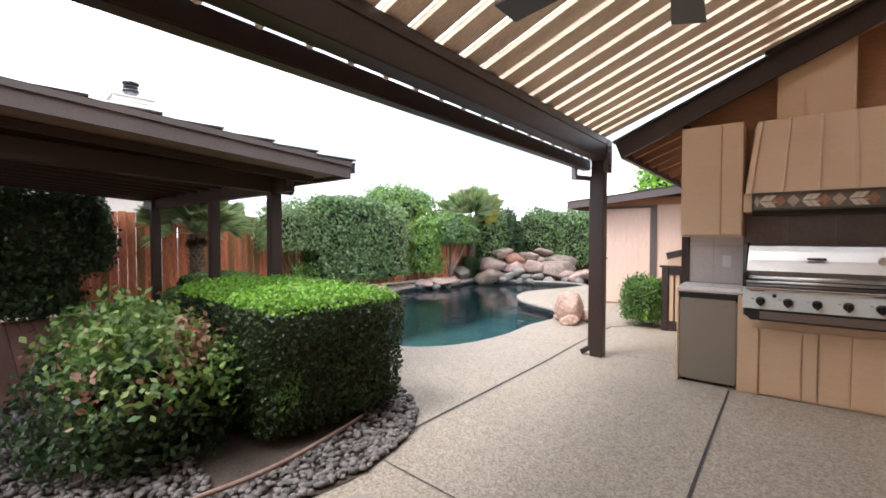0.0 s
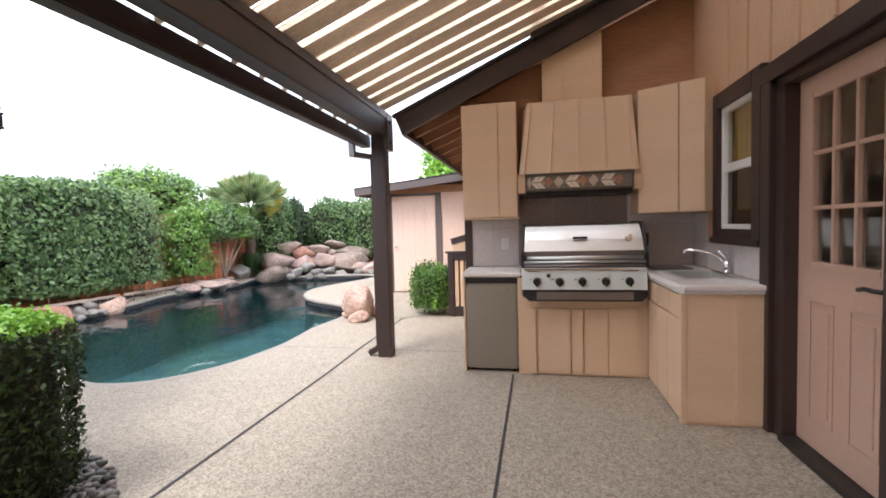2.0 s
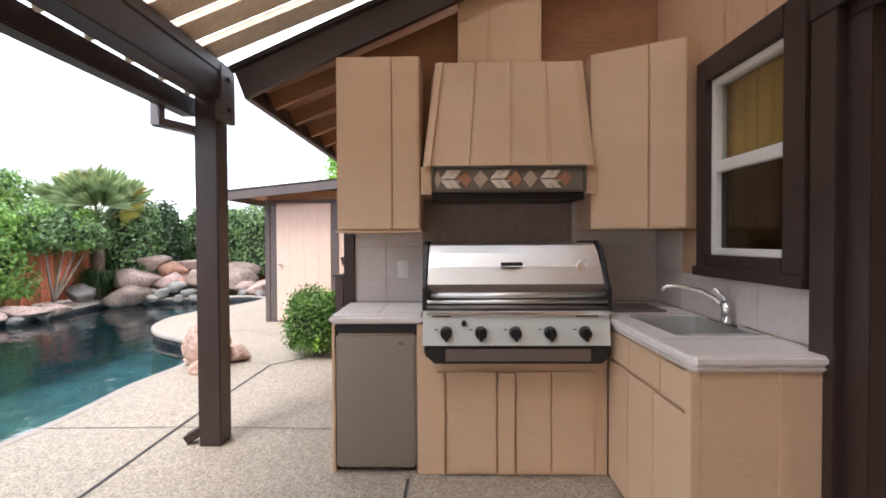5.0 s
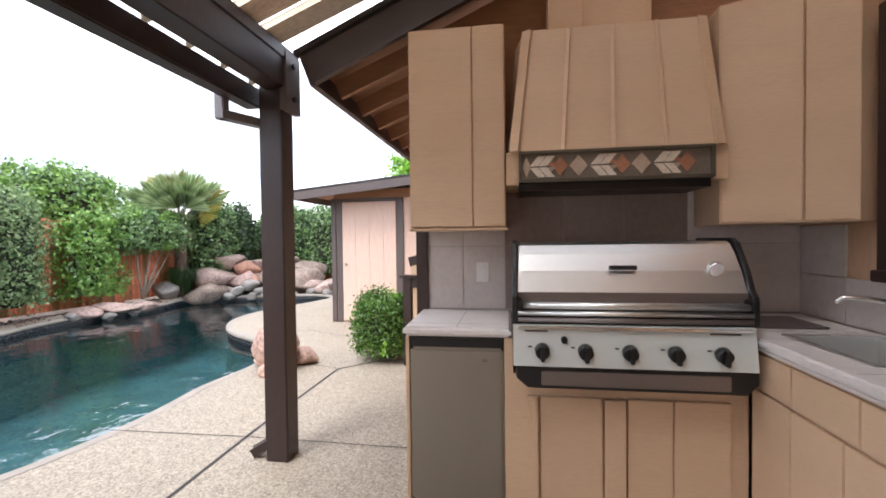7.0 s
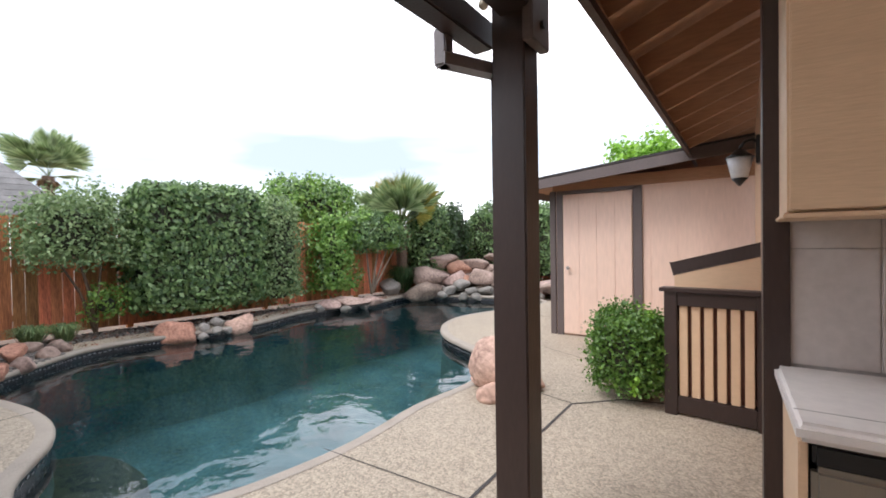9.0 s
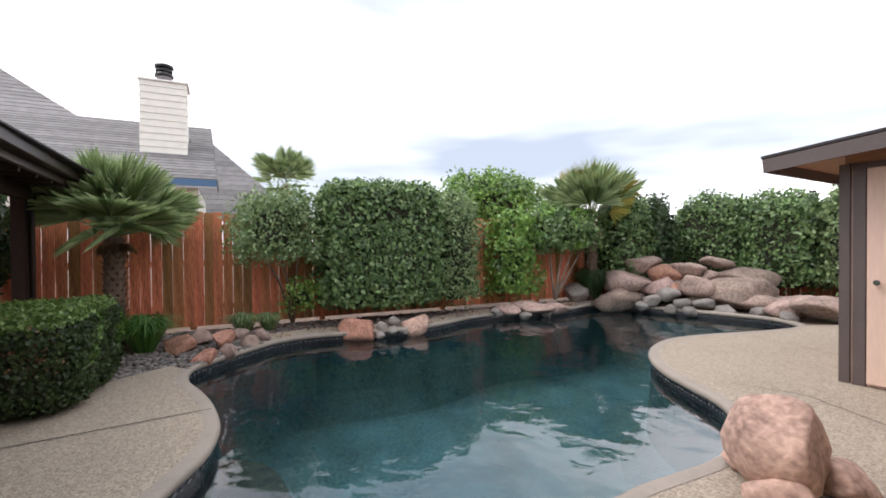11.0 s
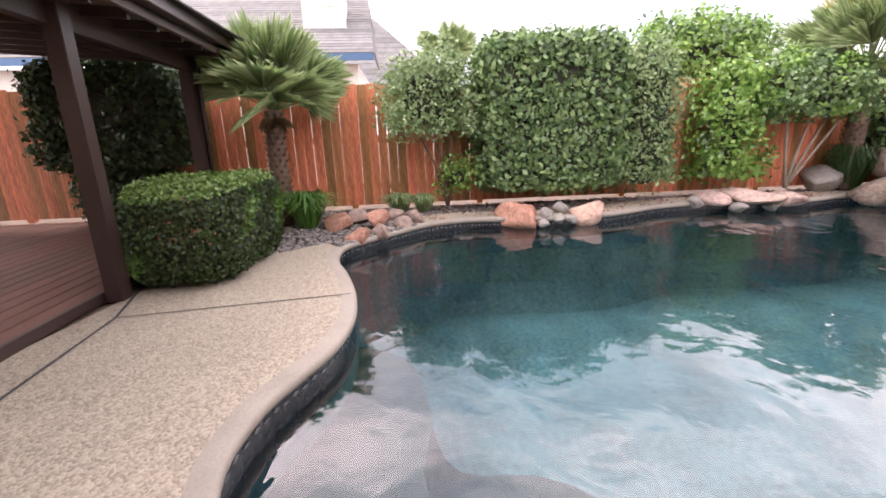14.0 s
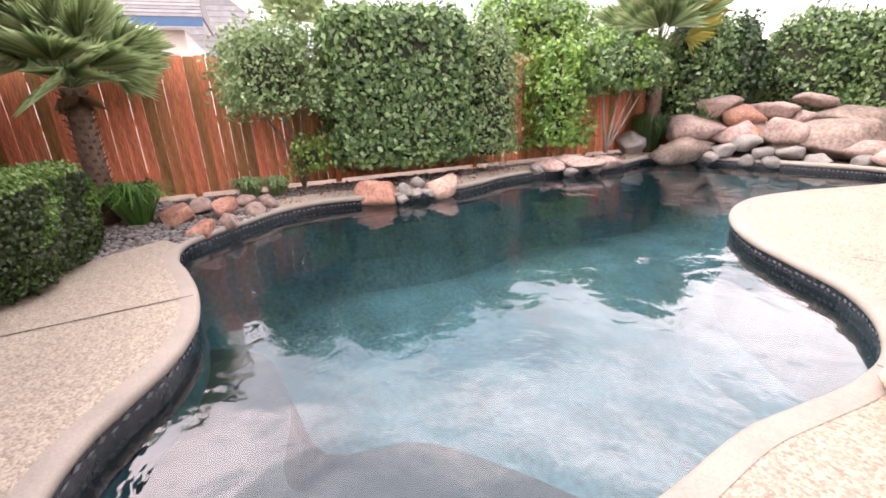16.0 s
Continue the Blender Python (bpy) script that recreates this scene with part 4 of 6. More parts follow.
cc = thing("corner_cabinet", (2.1, 5.8, 1.41), "tan painted plywood corner wall cabinet, closed, set at an angle", "cabinet")
P = [(1.785, 5.66), (2.25, 5.43), (2.34, 5.47), (2.34, 5.965), (1.785, 5.965)]
bm = bmesh.new()
prism(bm, P, "z", 1.41, 2.49)
part("body", bm, TAN, cc)
d = Vector((2.25 - 1.785, 5.43 - 5.66, 0))
for f0, f1 in ((0.01, 0.615), (0.63, 0.985)):
    bm = bmesh.new()
    a, b = Vector((1.785, 5.654, 1.95)) + d * f0, Vector((1.785, 5.654, 1.95)) + d * f1
    beam(bm, a, b, 0.022, 1.06, 0.003)
    part("cabinet_door", bm, TAN, cc)

turned(made, (0.4, 5.60))
made = set(scene.collection.objects)
def wall_piece(name, dims, material, wall, bev=0.003):
    """A piece that turns with its wall."""
    boxpart(name, dims, material, wall, bev).matrix_parent_inverse = Matrix()


# the three tile columns behind the grill are darker brown
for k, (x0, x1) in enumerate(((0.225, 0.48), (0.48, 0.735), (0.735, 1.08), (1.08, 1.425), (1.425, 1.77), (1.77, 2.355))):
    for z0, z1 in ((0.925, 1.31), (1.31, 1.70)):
        wall_piece("tile", (x0 + 0.002, x1 - 0.002, 6.068, 6.08, z0 + 0.002, z1 - 0.002), DARKTILE if 1 < k < 5 else TILE, wall_n, 0.002)
wall_piece("grout_bed", (0.225, 2.355, 6.073, 6.0805, 0.9, 1.70), GROUT, wall_n, 0)
for k in range(4):
    y0 = 4.72 + k * 0.3375
    wall_piece("tile", (2.348, 2.36, y0 + 0.002, y0 + 0.3355, 0.925, 1.145), TILE, wall_e, 0.002)
wall_piece("tile", (2.346, 2.36, 5.735, 6.06, 1.15, 1.40), TILE, wall_e, 0.002)

sw = thing("light_switch", (0.575, 6.06, 1.15), "white double switch plate on the tiled wall", "switch")
boxpart("plate", (0.56, 0.635, 6.058, 6.067, 1.09, 1.21), WHITE, sw, 0.003)
boxpart("rocker", (0.58, 0.615, 6.053, 6.06, 1.11, 1.19), WHITE, sw, 0.003)
sw2 = thing("outlet", (1.92, 6.06, 1.17), "dark outlet plate on the tiled wall beside the grill", "outlet")
boxpart("plate", (1.90, 1.96, 6.058, 6.067, 1.11, 1.23), TRIM, sw2, 0.003)

fr = thing("mini_fridge", (0.45, 5.8, 0), "small refrigerator with a grey steel door under the counter", "refrigerator")
boxpart("body", (0.272, 0.728, 5.575, 6.02, 0.02, 0.865), BLACK, fr, 0.006)
bm = bmesh.new()
box(bm, 0.262, 0.732, 5.522, 5.570, 0.03, 0.812, bev=0.014)
part("fridge_door", bm, FRIDGE, fr, "grey steel door")
boxpart("door_top", (0.264, 0.730, 5.526, 5.57, 0.814, 0.868), BLACK, fr, 0.008)
bm = bmesh.new()
tube(bm, [(0.64, 5.530, 0.755), (0.64, 5.522, 0.755)], 0.017, 20)
bmesh.ops.scale(bm, verts=bm.verts[:], vec=(1, 1, 0.45), space=Matrix.Translation((-0.64, -5.525, -0.755)))
part("badge", bm, CHROME, fr)
for x in (0.30, 0.69):
    bm = bmesh.new()
    tube(bm, [(x, 5.60, 0.0), (x, 5.60, 0.03)], 0.018, 10)
    part("foot", bm, BLACK, fr)
boxpart("side_panel", (0.238, 0.257, 5.53, 6.06, 0, 0.865), TAN, thing("end_panel", (0.18, 5.8, 0), "tan upright end panel beside the fridge", "panel"), 0.003)


def edge_counter(name, outline, z0, z1, at, label):
    c = thing(name, at, label, "countertop")
    bm = bmesh.new()
    prism(bm, outline, "z", z0, z1)
    es = [e for e in bm.edges if abs(e.verts[0].co.z - e.verts[1].co.z) < 1e-6]
    bmesh.ops.bevel(bm, geom=es, offset=0.014, segments=3, affect="EDGES")
    part("slab", bm, COUNTER, c)
    return c


ct = edge_counter("worktop", [(0.232, 5.50), (0.77, 5.50), (0.77, 6.066), (0.215, 6.066)], 0.872, 0.92, (0.45, 5.8, 0.88), "short pale tiled worktop with a rounded edge over the fridge")
for x in (0.50,):
    boxpart("tile_joint", (x, x + 0.004, 5.52, 6.06, 0.9195, 0.9208), GROUT, ct, 0)
boxpart("tile_joint", (0.235, 0.765, 5.60, 5.604, 0.9195, 0.9208), GROUT, ct, 0)
ct2 = thing("worktop", (2.1, 5.3, 0.88), "pale tiled worktop around the sink with a rounded edge", "countertop")
sk = (1.945, 2.285, 4.99, 5.45)
for nm, x0, x1, y0, y1 in (("slab", 1.81, 2.347, 4.62, sk[2]), ("slab", 1.81, sk[0], sk[2], sk[3]), ("slab", sk[1], 2.347, sk[2], sk[3]), ("slab", 1.795, 2.347, sk[3], 6.066)):
    boxpart(nm, (x0, x1, y0, y1, 0.90, 0.92), COUNTER, ct2, 0)
bm = bmesh.new()
for o, z0, z1, bv in ((0.0, 0.885, 0.921, 0.011), (0.007, 0.862, 0.8845, 0.007)):
    prism(bm, [(1.795 + o, 4.632), (1.822 + o * 0.5, 4.605 + o), (2.347, 4.605 + o), (2.347, 4.645), (1.835, 4.645), (1.835, 5.50), (1.795 + o, 5.50)], "z", z0, z1)
bmesh.ops.bevel(bm, geom=[e for e in bm.edges if abs(e.verts[0].co.z - e.verts[1].co.z) < 1e-6], offset=0.009, segments=3, affect="EDGES")
part("rounded_edge", bm, COUNTER, ct2)
for y in (4.90, 5.55, 5.85):
    boxpart("tile_joint", (1.82, 2.345, y, y + 0.004, 0.9195, 0.9208), GROUT, ct2, 0)

sink = thing("sink", (2.1, 5.2, 0.9), "small stainless steel bar sink set into the worktop", "sink")
bm = bmesh.new()
x0, x1, y0, y1 = sk
for a, b, c, d in ((x0 - 0.02, x0 + 0.012, y0 - 0.02, y1 + 0.02), (x1 - 0.012, x1 + 0.045, y0 - 0.02, y1 + 0.02), (x0, x1, y0 - 0.02, y0 + 0.012), (x0, x1, y1 - 0.012, y1 + 0.02)):
    box(bm, a, b, c, d, 0.919, 0.925, bev=0.002)
part("rim", bm, STEEL, sink)
bm = bmesh.new()
for a, b, c, d, e, f in ((x0, x0 + 0.004, y0, y1, 0.76, 0.92), (x1 - 0.004, x1, y0, y1, 0.76, 0.92), (x0, x1, y0, y0 + 0.004, 0.76, 0.92), (x0, x1, y1 - 0.004, y1, 0.76, 0.92), (x0, x1, y0, y1, 0.755, 0.76)):
    box(bm, a, b, c, d, e, f)
part("bowl", bm, STEEL, sink)
bm = bmesh.new()
tube(bm, [(2.11, 5.22, 0.760), (2.11, 5.22, 0.764)], 0.04, 16)
part("drain", bm, CHROME, sink)
tap = thing("tap", (2.305, 5.22, 0.925), "chrome single-lever tap with a curved spout behind the sink", "tap")
bm = bmesh.new()
box(bm, 2.28, 2.335, 5.10, 5.34, 0.925, 0.936, bev=0.004)
tube(bm, [(2.305, 5.22, 0.93), (2.305, 5.22, 0.985), (2.305, 5.22, 1.03)], 0.024, 14, 0.020)
part("tap_base", bm, CHROME, tap)
bm = bmesh.new()
tube(bm, [(2.305, 5.22, 1.0), (2.26, 5.24, 1.055), (2.20, 5.26, 1.088), (2.12, 5.285, 1.105), (2.05, 5.305, 1.105), (2.03, 5.31, 1.085)], 0.012, 10, 0.009)
part("spout", bm, CHROME, tap)
bm = bmesh.new()
tube(bm, [(2.305, 5.22, 1.03), (2.29, 5.22, 1.065), (2.25, 5.23, 1.10)], 0.014, 10, 0.008)
part("lever", bm, CHROME, tap)

base = thing("base_cabinet", (1.28, 5.8, 0), "tan plywood base cabinet with two panelled doors under the grill", "cabinet")
bm = bmesh.new()
box(bm, 0.735, 1.82, 5.51, 6.066, 0.0, 0.70, bev=0.003)
box(bm, 0.735, 0.775, 5.51, 6.066, 0.70, 0.87)
box(bm, 1.79, 1.82, 5.51, 6.066, 0.70, 0.87)
part("body", bm, TAN, base)
for x0, x1, gaps in ((0.842, 1.19, (0.90,)), (1.295, 1.744, (1.497,))):
    panelfront(base, "cabinet_door", x0, x1, 0.02, 0.60, 5.508, gaps)
for x0, x1 in ((1.196, 1.289), (0.868, 0.892)):
    bm = bmesh.new()
    box(bm, x0, x1, 5.476, 5.4905 if x0 < 1 else 5.508, 0.022, 0.598, bev=0.003)
    part("cover_strip", bm, TAN, base)

sc = thing("sink_cabinet", (2.1, 5.1, 0), "tan plywood sink cabinet with drawers and panelled doors", "cabinet")
bm = bmesh.new()
box(bm, 1.832, 2.347, 4.645, 5.508, 0.0, 0.745)
for dims in ((1.832, 1.935, 4.645, 5.508), (2.292, 2.347, 4.645, 5.508), (1.935, 2.292, 4.645, 4.982), (1.935, 2.292, 5.458, 5.508)):
    box(bm, *dims, 0.745, 0.86)
part("body", bm, TAN, sc)
for y0, y1 in ((4.66, 4.865), (4.87, 5.195), (5.20, 5.47)):
    boxpart("drawer_front", (1.812, 1.831, y0, y1, 0.70, 0.85), TAN, sc, 0.003)
for y0, y1 in ((4.66, 4.93), (4.935, 5.20), (5.205, 5.47)):
    boxpart("cabinet_door", (1.812, 1.831, y0, y1, 0.03, 0.685), TAN, sc, 0.003)
boxpart("corner_strip", (1.81, 1.845, 4.625, 4.67, 0.0, 0.86), TAN, sc, 0.003)
boxpart("end_board", (1.846, 2.347, 4.632, 4.645, 0.02, 0.86), TAN, sc, 0.002)
boxpart("cover_strip", (2.13, 2.17, 4.620, 4.632, 0.02, 0.855), TAN, sc, 0.002)
boxpart("gap_strip", (1.823, 1.828, 4.655, 4.660, 0.03, 0.69), BLACK, sc, 0)

# ---- grill ----
g = thing("gas_grill", (1.28, 5.7, 0.70), "built-in stainless gas grill with closed lid and five black knobs", "grill")
boxpart("firebox", (0.80, 1.77, 5.42, 6.02, 0.71, 0.99), BLACK, g, 0.006)
bm = bmesh.new()
prism(bm, [(5.345, 0.785), (5.375, 0.965), (5.45, 0.965), (5.45, 0.785)], "x", 0.778, 1.78)
part("control_panel", bm, PANELSTEEL, g, "satin steel control panel")
bm = bmesh.new()
box(bm, 0.80, 1.775, 5.352, 5.372, 0.948, 0.962, bev=0.004)
part("panel_lip", bm, CHROME, g)
bm = bmesh.new()
prism(bm, [(5.40, 0.965), (5.40, 1.005), (5.44, 1.02), (5.98, 1.02), (5.98, 0.965)], "x", 0.775, 1.80)
part("lid_base", bm, BLACK, g)
for z in (0.985, 1.015):
    bm = bmesh.new()
    tube(bm, [(0.80, 5.385, z), (1.775, 5.385, z)], 0.012, 12)
    part("lid_rail", bm, DULLSTEEL if z < 1.0 else STEEL, g)
bm = bmesh.new()
prof = [(5.43, 1.105), (5.475, 1.20), (5.525, 1.275), (5.565, 1.318), (5.60, 1.33), (5.92, 1.33), (5.96, 1.30), (5.96, 1.105)]
prism(bm, prof, "x", 0.80, 1.775)
for v in bm.verts:
    v.co.x = 1.2875 + (v.co.x - 1.2875) * (1 - max(0, v.co.z - 1.10) * 0.10)
part("lid", bm, STEEL, g, "polished steel lid")
for s, (x0, x1) in enumerate(((0.775, 0.80), (1.775, 1.80))):
    bm = bmesh.new()
    prism(bm, [(5.375, 0.97), (5.385, 1.09), (5.415, 1.12), (5.455, 1.20), (5.545, 1.325), (5.59, 1.345), (5.97, 1.345), (5.98, 0.97)], "x", x0, x1)
    bmesh.ops.bevel(bm, geom=bm.edges[:], offset=0.004, segments=1, affect="EDGES")
    part("lid_end", bm, BLACK, g)
boxpart("lid_skirt", (0.80, 1.775, 5.425, 5.96, 1.02, 1.105), DULLSTEEL, g, 0.003)
bm = bmesh.new()
tube(bm, [(0.80, 5.385, 1.05), (1.775, 5.385, 1.05)], 0.016, 14)
part("lid_handle", bm, STEEL, g)
for x in (0.80, 1.76):
    boxpart("handle_bracket", (x, x + 0.018, 5.36, 5.43, 1.03, 1.08), BLACK, g, 0.004)
for k in range(5):
    x = 0.905 + k * 0.185
    boxpart("dial_mark", (x - 0.062, x - 0.046, 5.347, 5.3535, 0.868, 0.874), TRIM, g, 0)
boxpart("badge", (1.21, 1.33, 5.447, 5.462, 1.205, 1.225), BLACK, g, 0.002)
bm = bmesh.new()
tube(bm, [(1.66, 5.475, 1.215), (1.66, 5.450, 1.205)], 0.030, 20)
part("thermometer", bm, CHROME, g)
bm = bmesh.new()
prism(bm, [(0.79, 0.782), (1.785, 0.782), (1.785, 0.73), (1.74, 0.685), (0.84, 0.685), (0.79, 0.73)], "y", 5.355, 5.45)
bmesh.ops.bevel(bm, geom=bm.edges[:], offset=0.004, segments=1, affect="EDGES")
part("drip_tray", bm, BLACK, g)
boxpart("tray_front", (0.90, 1.675, 5.347, 5.356, 0.70, 0.765), DULLSTEEL, g, 0.003)
for k in range(5):
    x = 0.905 + k * 0.185
    bm = bmesh.new()
    tube(bm, [(x, 5.36, 0.855), (x, 5.325, 0.849)], 0.034, 20, 0.030)
    kn = part("knob", bm, BLACK, g)
    bm = bmesh.new()
    box(bm, x - 0.009, x + 0.009, 5.300, 5.328, 0.815, 0.882, bev=0.003)
    part("knob_grip", bm, BLACK, kn)
bm = bmesh.new()
tube(bm, [(1.0, 5.37, 0.905), (1.0, 5.345, 0.901)], 0.014, 14)
part("ignition_button", bm, BLACK, g)
for x0, x1 in ((0.83, 0.93), (1.60, 1.72)):
    boxpart("nameplate", (x0, x1, 5.366, 5.3725, 0.935, 0.942), TRIM, g, 0)
cb = thing("cutting_board", (2.08, 5.75, 0.92), "dark flat board lying on the worktop corner", "board")
bm = bmesh.new()
box(bm, 1.88, 2.2, 5.60, 5.90, 0.921, 0.932, bev=0.003)
part("board", bm, TRIM, cb)
turned(made, KITCHEN)


# ---- deck and roofed shelter ----
deck = thing("deck", (-6, 1.5, 0), "low red-brown stained wooden deck under the shelter", "deck", kind="structure")
k = 0
y = 2.80
while y > -2.2:
    x = -8.0 + (k % 3) * 0.7
    bm = bmesh.new()
    box(bm, -8.05, -3.25, y - 0.134, y, 0.035, 0.07, bev=0.003)
    part("plank", bm, DECK, deck)
    y -= 0.142
    k += 1
boxpart("deck_edge", (-8.05, -3.2, 2.803, 2.845, 0.0, 0.075), BROWN, deck, 0.004)
boxpart("deck_edge", (-3.245, -3.2, -2.2, 2.80, 0.0, 0.075), BROWN, deck, 0.004)

shel = thing("shelter", (-5, 2.9, 0), "dark brown open timber shelter with a shingled roof over the deck", "shelter")
for x, y in ((-3.1, 2.94), (-4.83, 2.92), (-7.0, 2.74)):
    bm = bmesh.new()
    box(bm, x - 0.06, x + 0.06, y - 0.06, y + 0.06, 0.0, 2.0, bev=0.006)
    part("post", bm, BROWN, shel, "dark brown square post")
for x in (-3.1, -7.0):
    bm = bmesh.new()
    box(bm, x - 0.06, x + 0.06, -1.9, -1.78, 0.0, 2.1, bev=0.006)
    part("post", bm, BROWN, shel, "dark brown square post")
bm = bmesh.new()
beam(bm, (-2.75, 2.95, 1.945), (-7.55, 2.75, 1.945), 0.09, 0.17, 0.005)
part("beam", bm, BROWN, shel)
bm = bmesh.new()
beam(bm, (-3.1, 3.15, 1.945), (-3.1, -2.2, 2.2), 0.09, 0.17, 0.005)
part("beam", bm, BROWN, shel)
E0, E1 = (-2.3, 3.36), (-7.6, 3.14)
SL = 0.075


def sz(y):
    return 2.13 + (3.36 - y) * SL


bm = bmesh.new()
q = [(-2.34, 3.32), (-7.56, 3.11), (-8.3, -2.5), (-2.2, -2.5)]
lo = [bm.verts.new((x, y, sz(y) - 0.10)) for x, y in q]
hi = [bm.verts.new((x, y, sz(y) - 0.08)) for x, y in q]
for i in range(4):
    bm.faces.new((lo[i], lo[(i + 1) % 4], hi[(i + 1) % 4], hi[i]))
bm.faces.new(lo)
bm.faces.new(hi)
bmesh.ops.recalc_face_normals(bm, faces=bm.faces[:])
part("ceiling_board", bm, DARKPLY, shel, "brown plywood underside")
for k in range(13):
    x = -2.75 - k * 0.4
    bm = bmesh.new()
    beam(bm, (x, 3.2, sz(3.2) - 0.14), (x, -2.4, sz(-2.4) - 0.14), 0.04, 0.07)
    part("rafter", bm, BROWN, shel)
for a, b in ((E0, E1), (E0, (-2.2, -2.5))):
    bm = bmesh.new()
    beam(bm, (*a, sz(a[1]) - 0.075), (*b, sz(b[1]) - 0.075), 0.035, 0.12, 0.004)
    part("fascia", bm, TRIM, shel, "grey-brown fascia board")
    bm = bmesh.new()
    d = Vector((0, 0.02, 0)) if b is E1 else Vector((0.02, 0, 0))
    beam(bm, Vector((*a, sz(a[1]) + 0.005)) + d, Vector((*b, sz(b[1]) + 0.005)) + d, 0.05, 0.05, 0.004)
    part("drip_board", bm, TRIM, shel)
for k in range(14):
    y = 3.40 - k * 0.43
    bm = bmesh.new()
    beam(bm, (-2.24 , y - 0.22, sz(y - 0.22) + 0.035), (-7.66 - max(0, k - 1) * 0.05, y - 0.22, sz(y - 0.22) + 0.035), 0.45, 0.016)
    part("shingle_course", bm, DARKROOF, shel)
gt = thing("shelter_gutter", (-7.5, 3.2, 2.1), "dark gutter along the shelter eave with an elbow", "gutter")
bm = bmesh.new()
beam(bm, (-2.36, 3.425, 2.12), (-7.55, 3.215, 2.12), 0.09, 0.09, 0.01)
part("gutter", bm, BROWN, gt)
bm = bmesh.new()
tube(bm, [(-7.3, 3.2, 2.06), (-7.25, 3.1, 1.98), (-7.1, 2.85, 1.9), (-7.07, 2.82, 1.8), (-7.07, 2.82, 0.05)], 0.03, 8)
part("elbow", bm, BROWN, gt)


# ---- fence ----
def fence(name, a, b, h, label, seed):
    rnd = random.Random(seed)
    f = thing(name, (*a, 0), label, "fence")
    d = Vector((b[0] - a[0], b[1] - a[1], 0))
    L = d.length
    d.normalize()
    n = Vector((d.y, -d.x, 0))
    meshes = []
    for _ in range(14):
        w, hh = rnd.uniform(0.1325, 0.1375), h + rnd.uniform(-0.02, 0.02)
        bm = bmesh.new()
        bow = rnd.uniform(-0.006, 0.006)
        tl = rnd.uniform(-0.007, 0.007)
        for x0, z0, z1 in ((0, 0.0, hh),):
            prism(bm, [(0, 0), (w, 0), (w + tl, hh - 0.02), (w - 0.012 + tl, hh), (0.012 + tl, hh), (tl, hh - 0.02)], "y", -0.008, 0.008)
        for v in bm.verts:
            v.co.y += bow
        me = bpy.data.meshes.new("board")
        bm.to_mesh(me)
        bm.free()
        me.materials.append(FENCE)
        meshes.append(me)
    s = 0
    while s < L:
        o = new("board", rnd.choice(meshes))
        o.parent = f
        o.matrix_parent_inverse = f.matrix_basis.inverted()
        o.matrix_basis = Matrix.Translation(Vector((*a, 0.06)) + d * s) @ Matrix.Rotation(math.atan2(d.y, d.x), 4, "Z")
        s += 0.1390 + (rnd.random() ** 10) * 0.012
    for z in (0.35, 1.05, 1.62):
        bm = bmesh.new()
        beam(bm, Vector((*a, z)) + n * 0.03, Vector((*b, z)) + n * 0.03, 0.035, 0.09)
        part("rail", bm, FENCE, f)
    s = 0.3
    while s < L:
        bm = bmesh.new()
        p = Vector((*a, 0)) + d * s + n * 0.10
        box(bm, p.x - 0.045, p.x + 0.045, p.y - 0.045, p.y + 0.045, 0, h + 0.02, bev=0.003)
        part("fence_post", bm, FENCE, f)
        s += 2.4
    return f


fence("fence", (-8.5, 16.2), (-8.5, 4.6), 1.78, "red-brown cedar board fence behind the pool", 3)
fence("fence", (-8.5, 4.6), (-8.5, -3.0), 1.80, "red-brown cedar board fence behind the shelter", 4)
fence("fence", (1.0, 16.4), (-8.5, 16.4), 1.75, "red-brown cedar board fence beyond the rocks", 5)

# ---- shed ----
made = set(scene.collection.objects)
sh = thing("shed", (-1.2, 11, 0), "pale pink plywood shed with a closed door and grey-brown trim", "shed")
bm = bmesh.new()
box(bm, -2.62, 0.4, 10.0, 12.6, 0, 2.2)
part("wall", bm, PINK, sh)
for k in range(9):
    x = -2.55 + k * 0.305
    boxpart("batten", (x, x + 0.008, 9.995, 9.999, 0.05, 2.0), PINK, sh, 0.001)
for x0, x1 in ((-2.66, -2.58), (-2.56, -2.47), (-1.53, -1.42)):
    boxpart("trim_board", (x0, x1, 9.965, 10.0, 0.0, 2.05), TRIM, sh, 0.003, "grey-brown trim board")
boxpart("trim_board", (-2.56, -1.42, 9.965, 10.0, 2.0, 2.05), TRIM, sh, 0.003, "grey-brown trim board")
boxpart("shed_door", (-2.46, -1.54, 9.955, 9.98, 0.03, 1.985), PINK, sh, 0.004)
for k in range(3):
    x = -2.24 + k * 0.24
    boxpart("door_groove", (x, x + 0.008, 9.950, 9.957, 0.05, 1.97), PINK, sh, 0.001)
bm = bmesh.new()
tube(bm, [(-2.38, 9.955, 0.96), (-2.38, 9.91, 0.96), (-2.38, 9.90, 0.96)], 0.012, 10, 0.026)
part("knob", bm, CHROME, sh)
bm = bmesh.new()
zs = lambda x: 2.14 + (x + 3.1) * 0.095
vs = []
for y in (9.58, 12.9):
    for x in (-3.1, 0.4):
        vs.append((bm.verts.new((x, y, zs(x) + 0.01)), bm.verts.new((x, y, zs(x) - 0.02))))
(a, a2), (b, b2), (c, c2), (d, d2) = vs
for qd in ((a, b, d, c), (a2, c2, d2, b2), (a, a2, b2, b), (c, d, d2, c2), (a, c, c2, a2), (b, b2, d2, d)):
    bm.faces.new(qd)
bmesh.ops.recalc_face_normals(bm, faces=bm.faces[:])
part("roof", bm, PLY, sh, "brown plywood roof underside")
